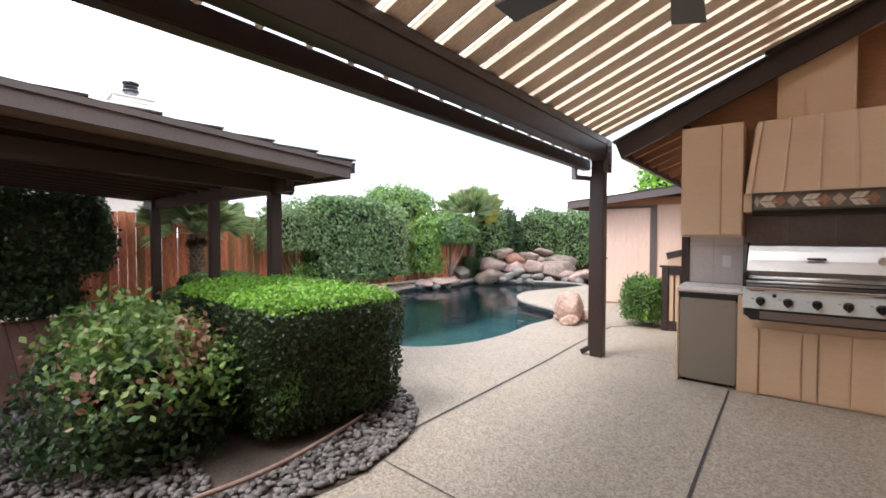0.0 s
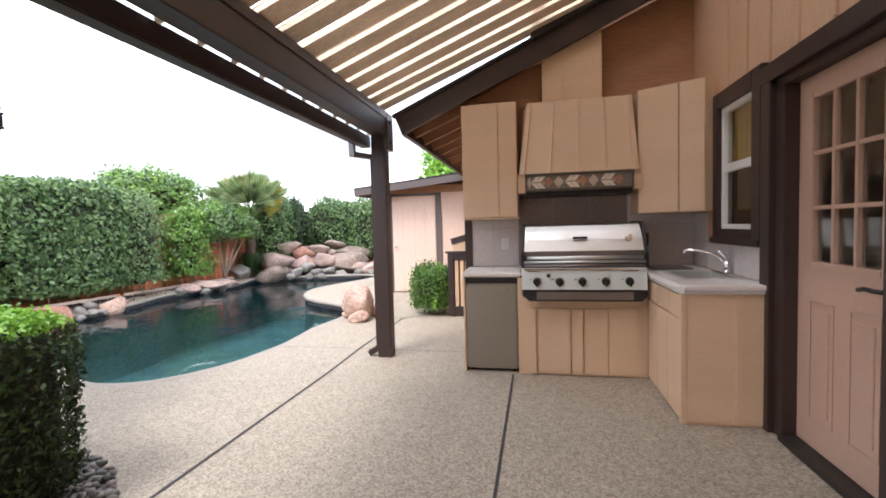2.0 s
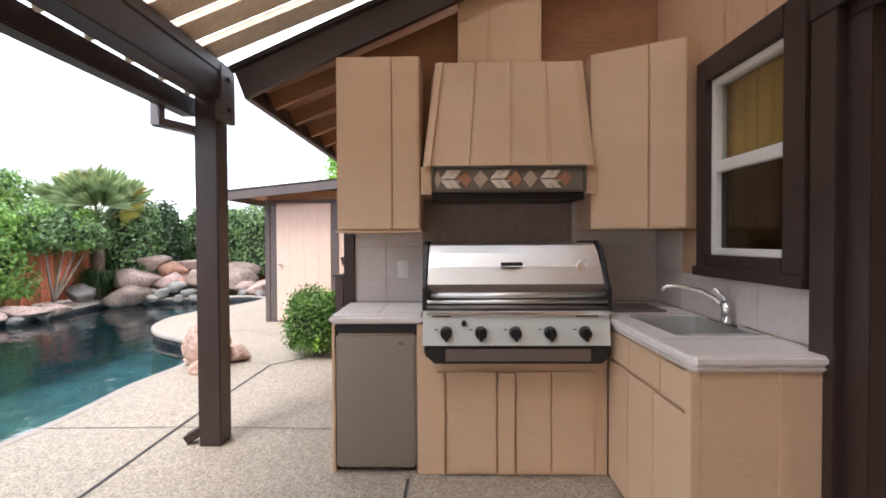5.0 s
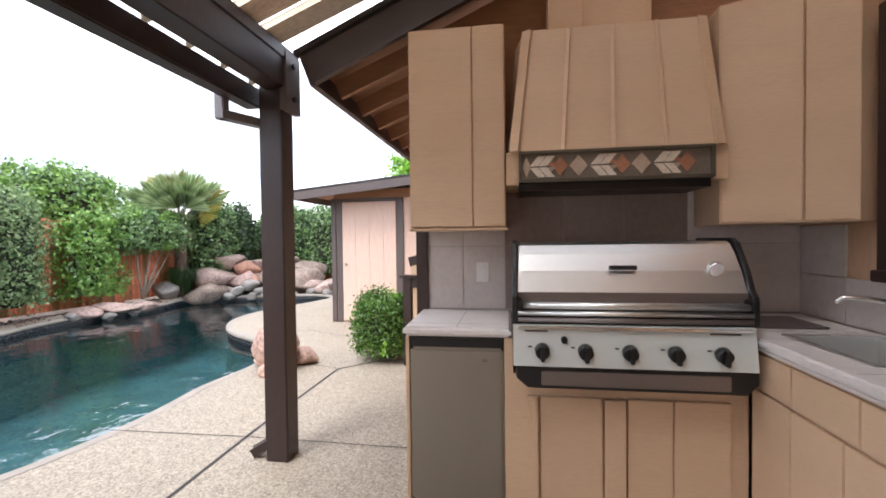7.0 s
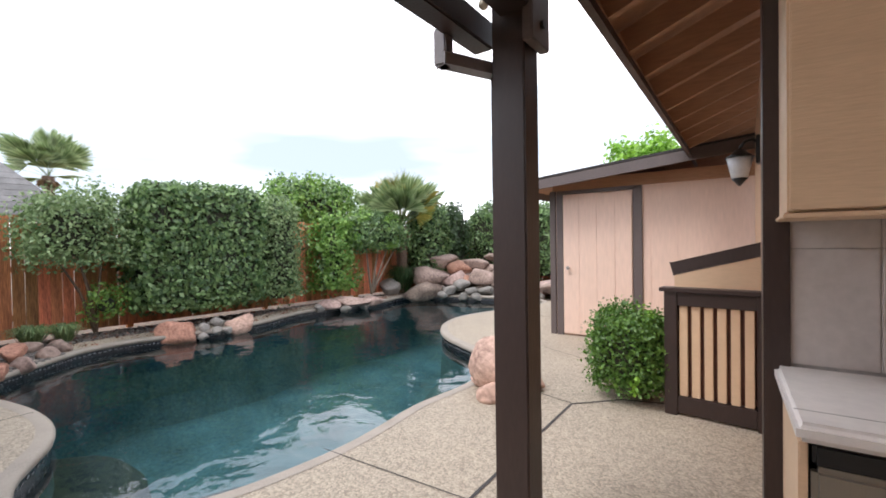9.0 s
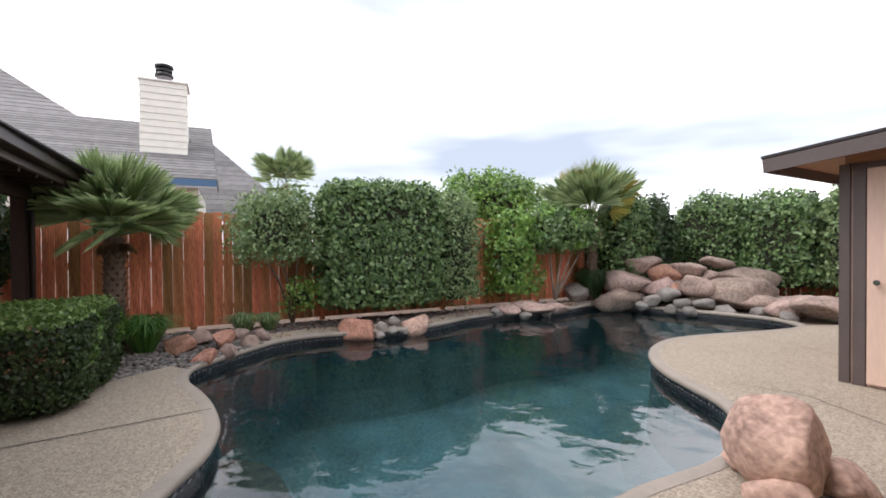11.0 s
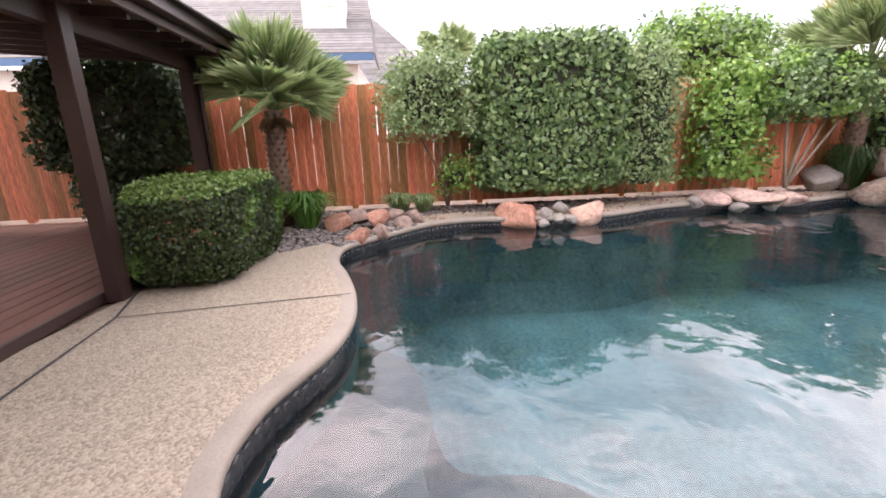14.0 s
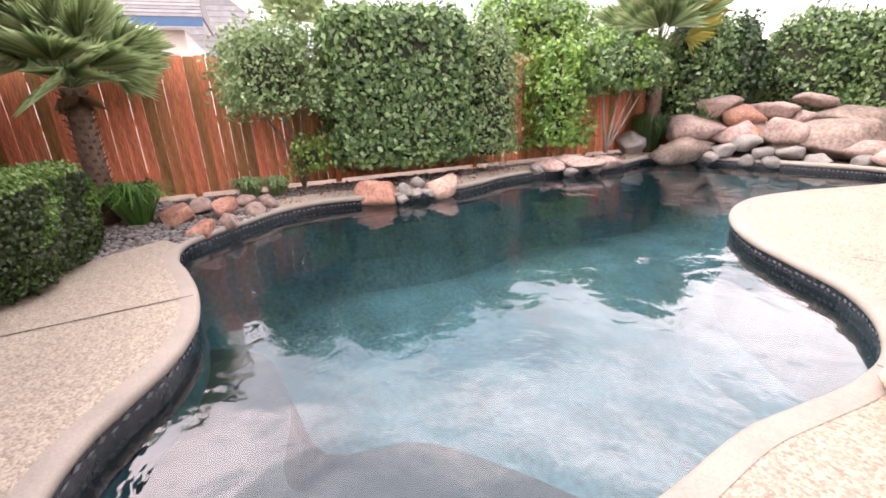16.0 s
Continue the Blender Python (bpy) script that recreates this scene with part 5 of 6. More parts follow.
for y0, y1, m in ((9.56, 12.92, DARKROOF),):
    bm = bmesh.new()
    beam(bm, (-3.14, (y0 + y1) / 2, zs(-3.14) + 0.025), (0.4, (y0 + y1) / 2, zs(0.4) + 0.025), y1 - y0, 0.025)
    part("roof_shingles", bm, m, sh)
bm = bmesh.new()
beam(bm, (-3.12, 9.575, zs(-3.12) - 0.06), (0.3, 9.575, zs(0.3) - 0.06), 0.03, 0.13, 0.003)
beam(bm, (-3.11, 9.58, zs(-3.12) - 0.06), (-3.11, 12.9, zs(-3.12) - 0.06), 0.03, 0.13, 0.003)
part("fascia", bm, TRIM, sh, "grey-brown fascia board")
boxpart("frieze", (-2.62, 0.08, 9.97, 9.998, 2.05, 2.2), PLY, sh, 0.002)

turned(made, (-2.5, 9.97), 4.5)

# ---- side screen beyond the kitchen ----
scn = thing("side_screen", (-0.3, 7.8, 0), "low brown framed screen with tan upright slats", "screen")
boxpart("frame_post", (-0.62, -0.53, 7.77, 7.86, 0.0, 0.96), BROWN, scn, 0.004)
boxpart("frame_post", (-0.03, 0.06, 7.77, 7.86, 0.0, 0.96), BROWN, scn, 0.004)
boxpart("rail", (-0.53, -0.03, 7.78, 7.85, 0.84, 0.94), BROWN, scn, 0.004)
boxpart("rail", (-0.53, -0.03, 7.78, 7.85, 0.02, 0.15), BROWN, scn, 0.004)
boxpart("cap", (-0.65, 0.07, 7.75, 7.88, 0.945, 0.975), BROWN, scn, 0.004)
for k in range(6):
    x = -0.52 + k * 0.083
    boxpart("slat", (x, x + 0.056, 7.80, 7.825, 0.15, 0.84), TAN, scn, 0.003)
boxpart("backing", (-0.53, -0.03, 7.845, 7.85, 0.15, 0.84), DECK, scn, 0)
bm = bmesh.new()
beam(bm, (-0.60, 7.95, 1.11), (0.08, 7.95, 1.29), 0.04, 0.10, 0.004)
part("sloping_rail", bm, BROWN, scn)
bm = bmesh.new()
prism(bm, [(-0.58, 0.97), (0.07, 0.97), (0.07, 1.24), (-0.58, 1.07)], "y", 7.93, 7.96)
part("upper_board", bm, TAN, scn)

lt = thing("wall_lantern", (-0.15, 7.98, 1.95), "dark metal wall lantern with frosted glass under the eave", "wall lamp")
bm = bmesh.new()
tube(bm, [(-0.03, 7.98, 2.02), (-0.07, 7.98, 2.06), (-0.12, 7.98, 2.05), (-0.15, 7.98, 2.0)], 0.012, 8)
box(bm, -0.05, -0.02, 7.93, 8.03, 1.88, 2.08, bev=0.004)
part("bracket", bm, BLACK, lt)
bm = bmesh.new()
tube(bm, [(-0.15, 7.98, 1.995), (-0.15, 7.98, 1.96), (-0.15, 7.98, 1.935)], 0.03, 12, 0.10)
part("cap", bm, BLACK, lt)
bm = bmesh.new()
tube(bm, [(-0.15, 7.98, 1.935), (-0.15, 7.98, 1.86), (-0.15, 7.98, 1.78)], 0.085, 12, 0.05)
part("glass_shade", bm, mat("frosted_glass", (0.62, 0.63, 0.66), 0.3, var=0.08), lt, "frosted white glass")
bm = bmesh.new()
tube(bm, [(-0.15, 7.98, 1.785), (-0.15, 7.98, 1.76), (-0.15, 7.98, 1.73)], 0.055, 12, 0.008)
part("finial", bm, BLACK, lt)


# ---- neighbour's house ----
nb = thing("neighbour_house", (-14, 0, 0), "pale neighbouring house with grey shingle roofs and blue fascia", "house")
bm = bmesh.new()
box(bm, -18, -11.75, -8, 4.25, 0, 2.6)
part("wall", bm, CREAM, nb)
bm = bmesh.new()
prism(bm, [(-8.3, 2.60), (4.62, 2.60), (4.62, 2.74), (-8.3, 2.74)], "x", -11.34, -11.30)
part("fascia", bm, BLUE, nb, "blue painted fascia board")


def roofpart(name, pts, m):
    bm = bmesh.new()
    vs = [bm.verts.new(p) for p in pts]
    bm.faces.new(vs)
    r = bmesh.ops.extrude_face_region(bm, geom=bm.faces[:])["geom"]
    bmesh.ops.translate(bm, verts=[q for q in r if isinstance(q, bmesh.types.BMVert)], vec=(0, 0, 0.08))
    bmesh.ops.recalc_face_normals(bm, faces=bm.faces[:])
    return part(name, bm, m, nb)


def courses(a, b, c, d, n, m, nm="shingle_course"):
    """Overlapping courses from the eave a-b up to the ridge d-c."""
    a, b, c, d = map(Vector, (a, b, c, d))
    nn = (b - a).cross(d - a).normalized()
    if nn.z < 0:
        nn = -nn
    for k in range(n):
        f0, f1 = k / n, (k + 1.15) / n
        f1 = min(f1, 1)
        p = [a.lerp(d, f0) + nn * 0.018, b.lerp(c, f0) + nn * 0.018, b.lerp(c, f1) + nn * 0.008, a.lerp(d, f1) + nn * 0.008]
        bm = bmesh.new()
        lo = [bm.verts.new(q) for q in p]
        hi = [bm.verts.new(q - nn * 0.03) for q in p]
        bm.faces.new(lo)
        for i in range(4):
            bm.faces.new((lo[i], lo[(i + 1) % 4], hi[(i + 1) % 4], hi[i]))
        bmesh.ops.recalc_face_normals(bm, faces=bm.faces[:])
        part(nm, bm, m, nb)


courses((-11.3, -8.3, 2.74), (-11.3, 4.62, 2.74), (-13.8, 4.47, 4.42), (-13.8, -8.3, 4.42), 22, SHINGLE)
courses((-13.8, -8.3, 4.40), (-13.8, 1.7, 4.40), (-15.6, -0.6, 6.05), (-15.6, -8.3, 6.05), 14, SHINGLE)
courses((-13.82, 1.7, 4.38), (-17.5, 1.7, 4.38), (-15.7, -0.6, 6.05), (-15.6, -0.6, 6.05), 10, SHINGLE)
courses((-11.35, 4.62, 2.74), (-13.8, 4.62, 2.74), (-13.81, 4.47, 4.42), (-13.79, 4.47, 4.42), 2, SHINGLE)
courses((-16.0, 7.2, 2.1), (-16.0, 3.0, 2.1), (-18.0, 3.0, 4.9), (-18.0, 4.4, 4.9), 16, SHINGLE)
bm = bmesh.new()
box(bm, -15.62, -15.52, -1.4, -0.95, 5.83, 5.97)
part("roof_vent", bm, TRIM, nb)
ch = thing("chimney", (-12.6, 3.55, 3), "white lap-sided chimney box with a round metal flue cap", "chimney")
bm = bmesh.new()
box(bm, -13.0, -12.3, 3.12, 4.0, 3.0, 5.02)
part("box", bm, CREAM, ch)
for k in range(13):
    bm = bmesh.new()
    z = 3.1 + k * 0.15
    prism(bm, [(-12.3, z), (-12.278, z), (-12.294, z + 0.146), (-12.3, z + 0.146)], "y", 3.10, 4.02)
    part("siding_board", bm, CREAM, ch)
boxpart("cap_plate", (-13.05, -12.25, 3.07, 4.05, 5.02, 5.06), WHITE, ch, 0.004)
bm = bmesh.new()
tube(bm, [(-12.6, 3.55, 5.05), (-12.6, 3.55, 5.2), (-12.6, 3.55, 5.3)], 0.15, 16, 0.15)
part("flue", bm, GUTTER, ch)
for z, r in ((5.22, 0.19), (5.33, 0.17), (5.42, 0.19)):
    bm = bmesh.new()
    tube(bm, [(-12.6, 3.55, z), (-12.6, 3.55, z + 0.06)], r, 16)
    part("flue_ring", bm, BLACK, ch)


# ---- planting ----
def trunk(t, pts, r, r1, m=BARK, nm="trunk"):
    bm = bmesh.new()
    tube(bm, pts, r, 9, r1)
    for v in bm.verts:
        v.co += Vector((noise.noise(v.co * 9), noise.noise(v.co * 9 + Vector((5, 0, 0))), 0)) * r * 0.35
    part(nm, bm, m, t)


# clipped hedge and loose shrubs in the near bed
# sides use the leaf colour darkened for shade, tops a brighter one
bush("clipped_hedge", -2.10, 2.53, 0.03, 0.97, 0.58, 0.93, 36000, 0.032, BOXSIDE, "dense clipped boxwood hedge with a bright top and darkened sides beside the patio", "hedge", power=9, lump=0.03, fuzz=0.018, top=BOXTOP, core=0.95, mix=(BOX, 0.16))
bush("clipped_hedge", -3.75, 2.35, 0.03, 0.28, 0.28, 0.8, 5000, 0.034, BOX, "small dark clipped boxwood by the deck post", "hedge", power=7, lump=0.02, fuzz=0.015, core=0.95)
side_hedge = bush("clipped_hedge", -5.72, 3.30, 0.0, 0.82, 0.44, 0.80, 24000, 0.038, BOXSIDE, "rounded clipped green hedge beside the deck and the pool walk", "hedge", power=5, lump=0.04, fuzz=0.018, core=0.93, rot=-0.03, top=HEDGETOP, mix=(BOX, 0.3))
nd = bush("nandina_shrub", -1.98, 1.45, 0.30, 0.66, 0.42, 0.50, 5200, 0.058, NANDINA, "loose low shrub with green and reddish leaves in the pebble bed", "shrub", power=2.3, lump=0.16, fuzz=0.07, core=0.6, mix=(NANDRED, 0.32), tilt=1.0, freq=4.5)
# near-black leaves under the canopy: the shrub's own shade, put into leaf colour
bush("shaded_lower_leaves", -1.95, 1.38, 0.02, 0.64, 0.46, 0.56, 5200, 0.05, DARKLEAF, "", "", power=2.6, lump=0.12, fuzz=0.05, core=0.85, parent=nd)
bush("dark_hedge", -8.0, 1.35, 0.7, 0.40, 0.95, 1.42, 9000, 0.085, DARKLEAF, "large dark hedge against the fence behind the shelter", "hedge", power=4, lump=0.08, fuzz=0.05, core=0.9)
bush("dark_hedge", -8.05, 1.3, 0.03, 0.3, 0.6, 0.8, 3000, 0.08, DARKLEAF, "dark lower branches of the fence hedge", "hedge", power=3, lump=0.1, fuzz=0.05, core=0.8)

n = 260                                                    # a dead, rusty patch on the hedge's side
patch = np.stack([RNG.normal(-4.915, 0.012, n), RNG.normal(3.42, 0.09, n), RNG.normal(0.48, 0.08, n)], 1)
leaves("dead_foliage", patch, np.tile([1.0, 0.2, 0.2], (n, 1)), 0.034, NANDRED, side_hedge, 0.8, kind="stuff", label="rusty dead leaves")

# shrubs along the pool fence
t1 = bush("loose_shrub", -7.95, 5.50, 1.0, 0.45, 0.60, 1.15, 6500, 0.065, OLIVE, "airy grey-green shrub with a thin trunk before the fence", "shrub", power=2.4, lump=0.16, fuzz=0.11, core=0.6, tilt=1.0, gaps=0.35)
for a in (-0.18, 0.0, 0.2):
    trunk(t1, [(-8.0, 5.72, 0.08), (-7.98, 5.65 + a * 0.6, 0.7), (-7.95, 5.5 + a * 1.6, 1.35)], 0.03, 0.012)
bush("low_sprout", -7.95, 5.85, 0.25, 0.2, 0.22, 0.45, 700, 0.06, VINE, "small bright leafy sprout at the shrub's foot", "shrub", power=2, lump=0.12, fuzz=0.08, core=0.5)
bush("ivy_hedge", -8.0, 7.22, 0.22, 0.40, 1.04, 2.13, 15000, 0.092, IVY, "tall clipped block of broad-leaved ivy against the fence", "hedge", power=7, lump=0.05, fuzz=0.045, core=0.92, mix=(VINE, 0.06))
bush("loose_shrub", -8.0, 8.68, 0.12, 0.33, 0.36, 2.15, 7000, 0.07, OLIVE, "tall soft grey-green shrub beside the ivy block", "shrub", power=3, lump=0.12, fuzz=0.08, core=0.85, mix=(DARKLEAF, 0.2))
bush("vine", -8.15, 10.1, 0.12, 0.26, 0.42, 1.9, 5200, 0.09, VINE, "bright green climbing vine on the fence", "vine", power=3.0, lump=0.26, fuzz=0.10, core=0.6, mix=(IVY, 0.3), gaps=0.38, freq=4.0)
t2 = bush("loose_shrub", -8.0, 11.30, 1.1, 0.42, 0.72, 0.95, 5500, 0.085, IVY, "spreading green shrub tree with pale bare stems", "shrub", power=2.6, lump=0.18, fuzz=0.09, core=0.65, mix=(VINE, 0.35))
PALEBARK = mat("pale_bark", (0.30, 0.24, 0.19), 0.9, var=0.25, scale=8, bump=0.5)
for a in (-0.2, 0.05, 0.25, 0.42):
    trunk(t2, [(-8.1, 11.2, 0.1), (-8.08, 11.25 + a * 0.7, 0.6), (-8.0, 11.3 + a * 1.7, 1.35)], 0.032, 0.014, PALEBARK)
tk = bush("tree", -10.6, 11.2, 1.6, 0.8, 1.45, 1.45, 9000, 0.11, VINE, "round green tree crown rising behind the fence", "tree", power=2.3, lump=0.2, fuzz=0.12, core=0.7, mix=(IVY, 0.4))
trunk(tk, [(-10.6, 11.3, 0), (-10.6, 11.3, 1.0), (-10.6, 11.3, 2.0)], 0.08, 0.05)
tk = bush("tree", -9.6, 9.0, 1.3, 0.4, 0.7, 1.05, 2500, 0.09, OLIVE, "grey-green shrub top showing over the fence", "tree", power=2.3, lump=0.2, fuzz=0.1, core=0.7)
trunk(tk, [(-9.6, 9.0, 0), (-9.6, 9.0, 1.0), (-9.6, 9.0, 2.0)], 0.08, 0.05)
for x, y, hx, hz, m, nm in ((-7.4, 15.7, 0.9, 2.25, IVY, "dark rounded hedge beyond the rocks"), (-5.9, 15.75, 0.75, 2.15, IVY, "dark clipped hedge beyond the rocks"), (-4.3, 15.8, 0.9, 2.3, OLIVE, "tall olive-green hedge beyond the rocks"), (-2.6, 15.8, 0.9, 2.2, IVY, "dark hedge beside the shed"), (-8.1, 14.2, 0.5, 2.15, DARKLEAF, "dark shrub in the fence corner"), (-8.05, 13.25, 0.42, 2.2, IVY, "dark leafy hedge against the fence behind the boulders")):
    bush("back_hedge", x, y, 0.2, hx, 0.5, hz, 7500, 0.10, m, nm, "hedge", power=3.2, lump=0.14, fuzz=0.08, core=0.88, mix=(DARKLEAF, 0.25))
bush("round_shrub", -0.93, 7.98, 0.03, 0.30, 0.29, 0.70, 9500, 0.036, BOX, "small round bright green shrub beside the brown screen", "shrub", power=2.5, lump=0.05, fuzz=0.05, core=0.82, mix=(BOXTOP, 0.14), tilt=0.9)
tk = bush("tree", -3.4, 17.5, 2.2, 0.9, 0.9, 1.9, 5000, 0.15, BOXTOP, "light green tree top behind the shed", "tree", power=2.1, lump=0.25, fuzz=0.16, core=0.55)
trunk(tk, [(-3.4, 17.5, 0), (-3.42, 17.5, 1.5), (-3.4, 17.5, 3.0)], 0.12, 0.06)


def frond(bm, c, az, el, L, blades=38, spread=0.98, w=0.022, droop=0.15, rnd=random):
    """A fan leaf: a stalk and a half circle of folded blades."""
    d = Vector((math.cos(az) * math.cos(el), math.sin(az) * math.cos(el), math.sin(el)))
    side = d.cross(Vector((0, 0, 1))).normalized()
    up = side.cross(d)
    ro = rnd.uniform(-0.9, 0.9) if el > 0 else 0.0
    side, up = side * math.cos(ro) + up * math.sin(ro), up * math.cos(ro) - side * math.sin(ro)
    hub = c + d * L * 0.5
    tube(bm, [c, hub], 0.010, 4, 0.006)
    for k in range(blades):
        a = (k / (blades - 1) - 0.5) * 2 * spread
        b = (d * math.cos(a) + side * math.sin(a)).normalized()
        ln = L * 0.62 * (0.75 + 0.25 * math.cos(a)) * rnd.uniform(0.9, 1.1)
        wd = b.cross(up).normalized() * w
        m = hub + b * ln * 0.55 + up * 0.02
        e = hub + b * ln - Vector((0, 0, droop * ln * rnd.uniform(0.4, 1)))
        vs = [bm.verts.new(hub), bm.verts.new(m + wd), bm.verts.new(e), bm.verts.new(m - wd)]
        bm.faces.new((vs[0], vs[1], vs[2]))
        bm.faces.new((vs[0], vs[2], vs[3]))


DRYFROND = leafmat("dry_frond", (0.16, 0.10, 0.05), (0.30, 0.20, 0.11))


def palm(at, h, crown, n, label, r=0.13, gold=0, seed=1, el0=-0.3):
    rnd = random.Random(seed)
    t = thing("fan_palm", at, label, "palm")
    c = Vector(at) + Vector((0, 0, h))
    bm = bmesh.new()
    tube(bm, [at, (at[0] + 0.02, at[1], at[2] + h * 0.5), tuple(c)], r, 14, r * 0.9)
    part("trunk", bm, BARK, t, smooth=True)
    bm = bmesh.new()
    k = int(h / 0.07)
    for i in range(k):                                     # old leaf bases
        for j in range(9):
            a = 2 * math.pi * j / 9 + i * 0.35
            p = Vector((at[0], at[1], at[2] + 0.05 + i * 0.07)) + Vector((math.cos(a), math.sin(a), 0)) * r * 0.95
            o = Vector((math.cos(a), math.sin(a), 0.9)) * 0.05
            s = Vector((-math.sin(a), math.cos(a), 0)) * 0.025
            vs = [bm.verts.new(p - s), bm.verts.new(p + s), bm.verts.new(p + o + s * 0.5), bm.verts.new(p + o - s * 0.5)]
            bm.faces.new(vs)
    part("leaf_bases", bm, BARK, t, kind="stuff")
    for i in range(n):
        az = i * 2.4 + rnd.uniform(-0.3, 0.3)
        el = el0 + (1.5 - el0) * rnd.random() ** 0.62
        bm = bmesh.new()
        frond(bm, c, az, el, crown * rnd.uniform(0.8, 1.1), rnd=rnd, w=0.006 + 0.004 * crown)
        part("frond", bm, PALMGOLD if i < gold else PALM, t)
    for i in range(16):                                    # dry brown skirt under the crown
        bm = bmesh.new()
        frond(bm, c, i * 2.4 + 0.6, -0.55 - 0.7 * rnd.random(), crown * rnd.uniform(0.22, 0.32), blades=20, rnd=rnd, w=0.006)
        part("dry_frond", bm, DRYFROND, t, "dry brown frond")
    return t


palm((-7.45, 3.50, 0.0), 1.45, 0.98, 80, "short fan palm with a shaggy trunk behind the clipped hedge", seed=2, r=0.12, el0=0.05)
palm((-8.1, 12.25, 0.05), 1.75, 1.3, 52, "fan palm with some yellowed fronds by the fence corner", seed=3, r=0.14, gold=9, el0=0.0)
palm((-31, 8.4, 0.0), 5.2, 2.4, 30, "tall far palm beyond the neighbour's roof", seed=5, r=0.3)


def tuft(x, y, r, h, n, label, m=GRASSY):
    t = thing("grass_tuft", (x, y, 0.02), label, "plant")
    rnd = random.Random(int(x * 100))
    bm = bmesh.new()
    for _ in range(n):
        a, s = rnd.uniform(0, 6.28), rnd.uniform(0.2, 1)
        p = Vector((x, y, 0.02)) + Vector((math.cos(a), math.sin(a), 0)) * r * 0.3 * s
        q = p + Vector((math.cos(a) * r * s * 0.5, math.sin(a) * r * s * 0.5, h * rnd.uniform(0.6, 1)))
        e = p + Vector((math.cos(a) * r * s * 1.2, math.sin(a) * r * s * 1.2, h * rnd.uniform(0.4, 0.9)))
        w = Vector((-math.sin(a), math.cos(a), 0)) * 0.007
        v = [bm.verts.new(z) for z in (p - w, p + w, q + w, q - w, e)]
        bm.faces.new(v[:4])
        bm.faces.new((v[3], v[2], v[4]))
    part("leaf_clump", bm, m, t)


tuft(-7.15, 3.85, 0.40, 0.46, 560, "bright green strap-leaved clump near the palm")
tuft(-7.9, 5.0, 0.30, 0.28, 300, "low dusty lavender tuft along the fence", OLIVE)
tuft(-7.9, 5.35, 0.26, 0.26, 260, "low dusty lavender tuft beside the shrub", OLIVE)
tuft(-8.1, 12.3, 0.5, 0.75, 500, "dark green strap-leaved plant at the palm's foot", DARKLEAF)
tuft(-7.9, 12.95, 0.45, 0.7, 400, "green strap-leaved plant behind the boulders", GRASSY)
tuft(-1.0, 8.25, 0.3, 0.1, 120, "thin low weeds at the shrub's foot", OLIVE)


# ---- near bed: soil, edging, pebbles ----
BED = spline([(-0.66, 1.2), (-0.58, 1.8), (-0.57, 2.3), (-0.78, 2.86), (-1.15, 3.2), (-1.7, 3.38), (-2.4, 3.3), (-3.15, 3.2), (-3.15, 0.2), (-1.2, 0.2)])
bm = bmesh.new()
sheet(bm, BED, z=0.006)
done("planting_bed", bm, SOIL, label="bare dark soil of the near planting bed", kind="structure")
edg = thing("bed_edging", (-1, 2, 0), "thin curved brown plastic edging around the hedge bed", "edging")
bm = bmesh.new()
tube(bm, [(x, y, 0.05) for x, y in spline([(-0.98, 1.1), (-0.92, 1.5), (-0.93, 1.9), (-1.03, 2.3), (-1.16, 2.68), (-1.38, 3.0), (-1.7, 3.22), (-2.3, 3.2)])[:-4]], 0.014, 8)
part("top_bead", bm, CLAY, edg)


def pebbles(name, pts, material, label, lo=0.014, hi=0.034, seed=1, sub=1, z=0.012, group=""):
    """Loose river pebbles, each a squashed lump on the soil."""
    rng = np.random.default_rng(seed)
    base = bmesh.new()
    bmesh.ops.create_icosphere(base, subdivisions=sub, radius=1)
    bv = np.array([v.co[:] for v in base.verts])
    bf = np.array([[v.index for v in f.verts] for f in base.faces])
    base.free()
    V, Fc = [], []
    for k, (x, y) in enumerate(pts):
        r = rng.uniform(lo, hi)
        s = np.array([1, rng.uniform(0.6, 0.95), rng.uniform(0.4, 0.65)]) * r
        a = rng.uniform(0, 6.28)
        v = bv * s * (1 + rng.normal(0, 0.05, (len(bv), 1)))
        c, sn = math.cos(a), math.sin(a)
        tl = rng.uniform(-0.3, 0.3)
        v = v @ np.array([[c, -sn, 0], [sn, c, 0], [0, tl, 1]]).T
        V.append(v + [x, y, z + r * 0.4 + rng.uniform(0, 0.012)])
        Fc.append(bf + k * len(bv))
    V, Fc = np.concatenate(V), np.concatenate(Fc)
    return raw(name, V.tolist(), Fc.tolist(), material, smooth=True, label=label, kind="stuff")


def scatter(n, inside, x0, x1, y0, y1, seed):
    rng = np.random.default_rng(seed)
    out = []
    while len(out) < n:
        x, y = rng.uniform(x0, x1), rng.uniform(y0, y1)
        if inside(x, y):
            out.append((x, y))
    return out


def inpoly(poly):
    P = np.array(poly)
    def f(x, y):
        a, b = P, np.roll(P, -1, 0)
        c = ((a[:, 1] > y) != (b[:, 1] > y)) & (x < (b[:, 0] - a[:, 0]) * (y - a[:, 1]) / (b[:, 1] - a[:, 1] + 1e-12) + a[:, 0])
        return bool(c.sum() % 2)
    return f


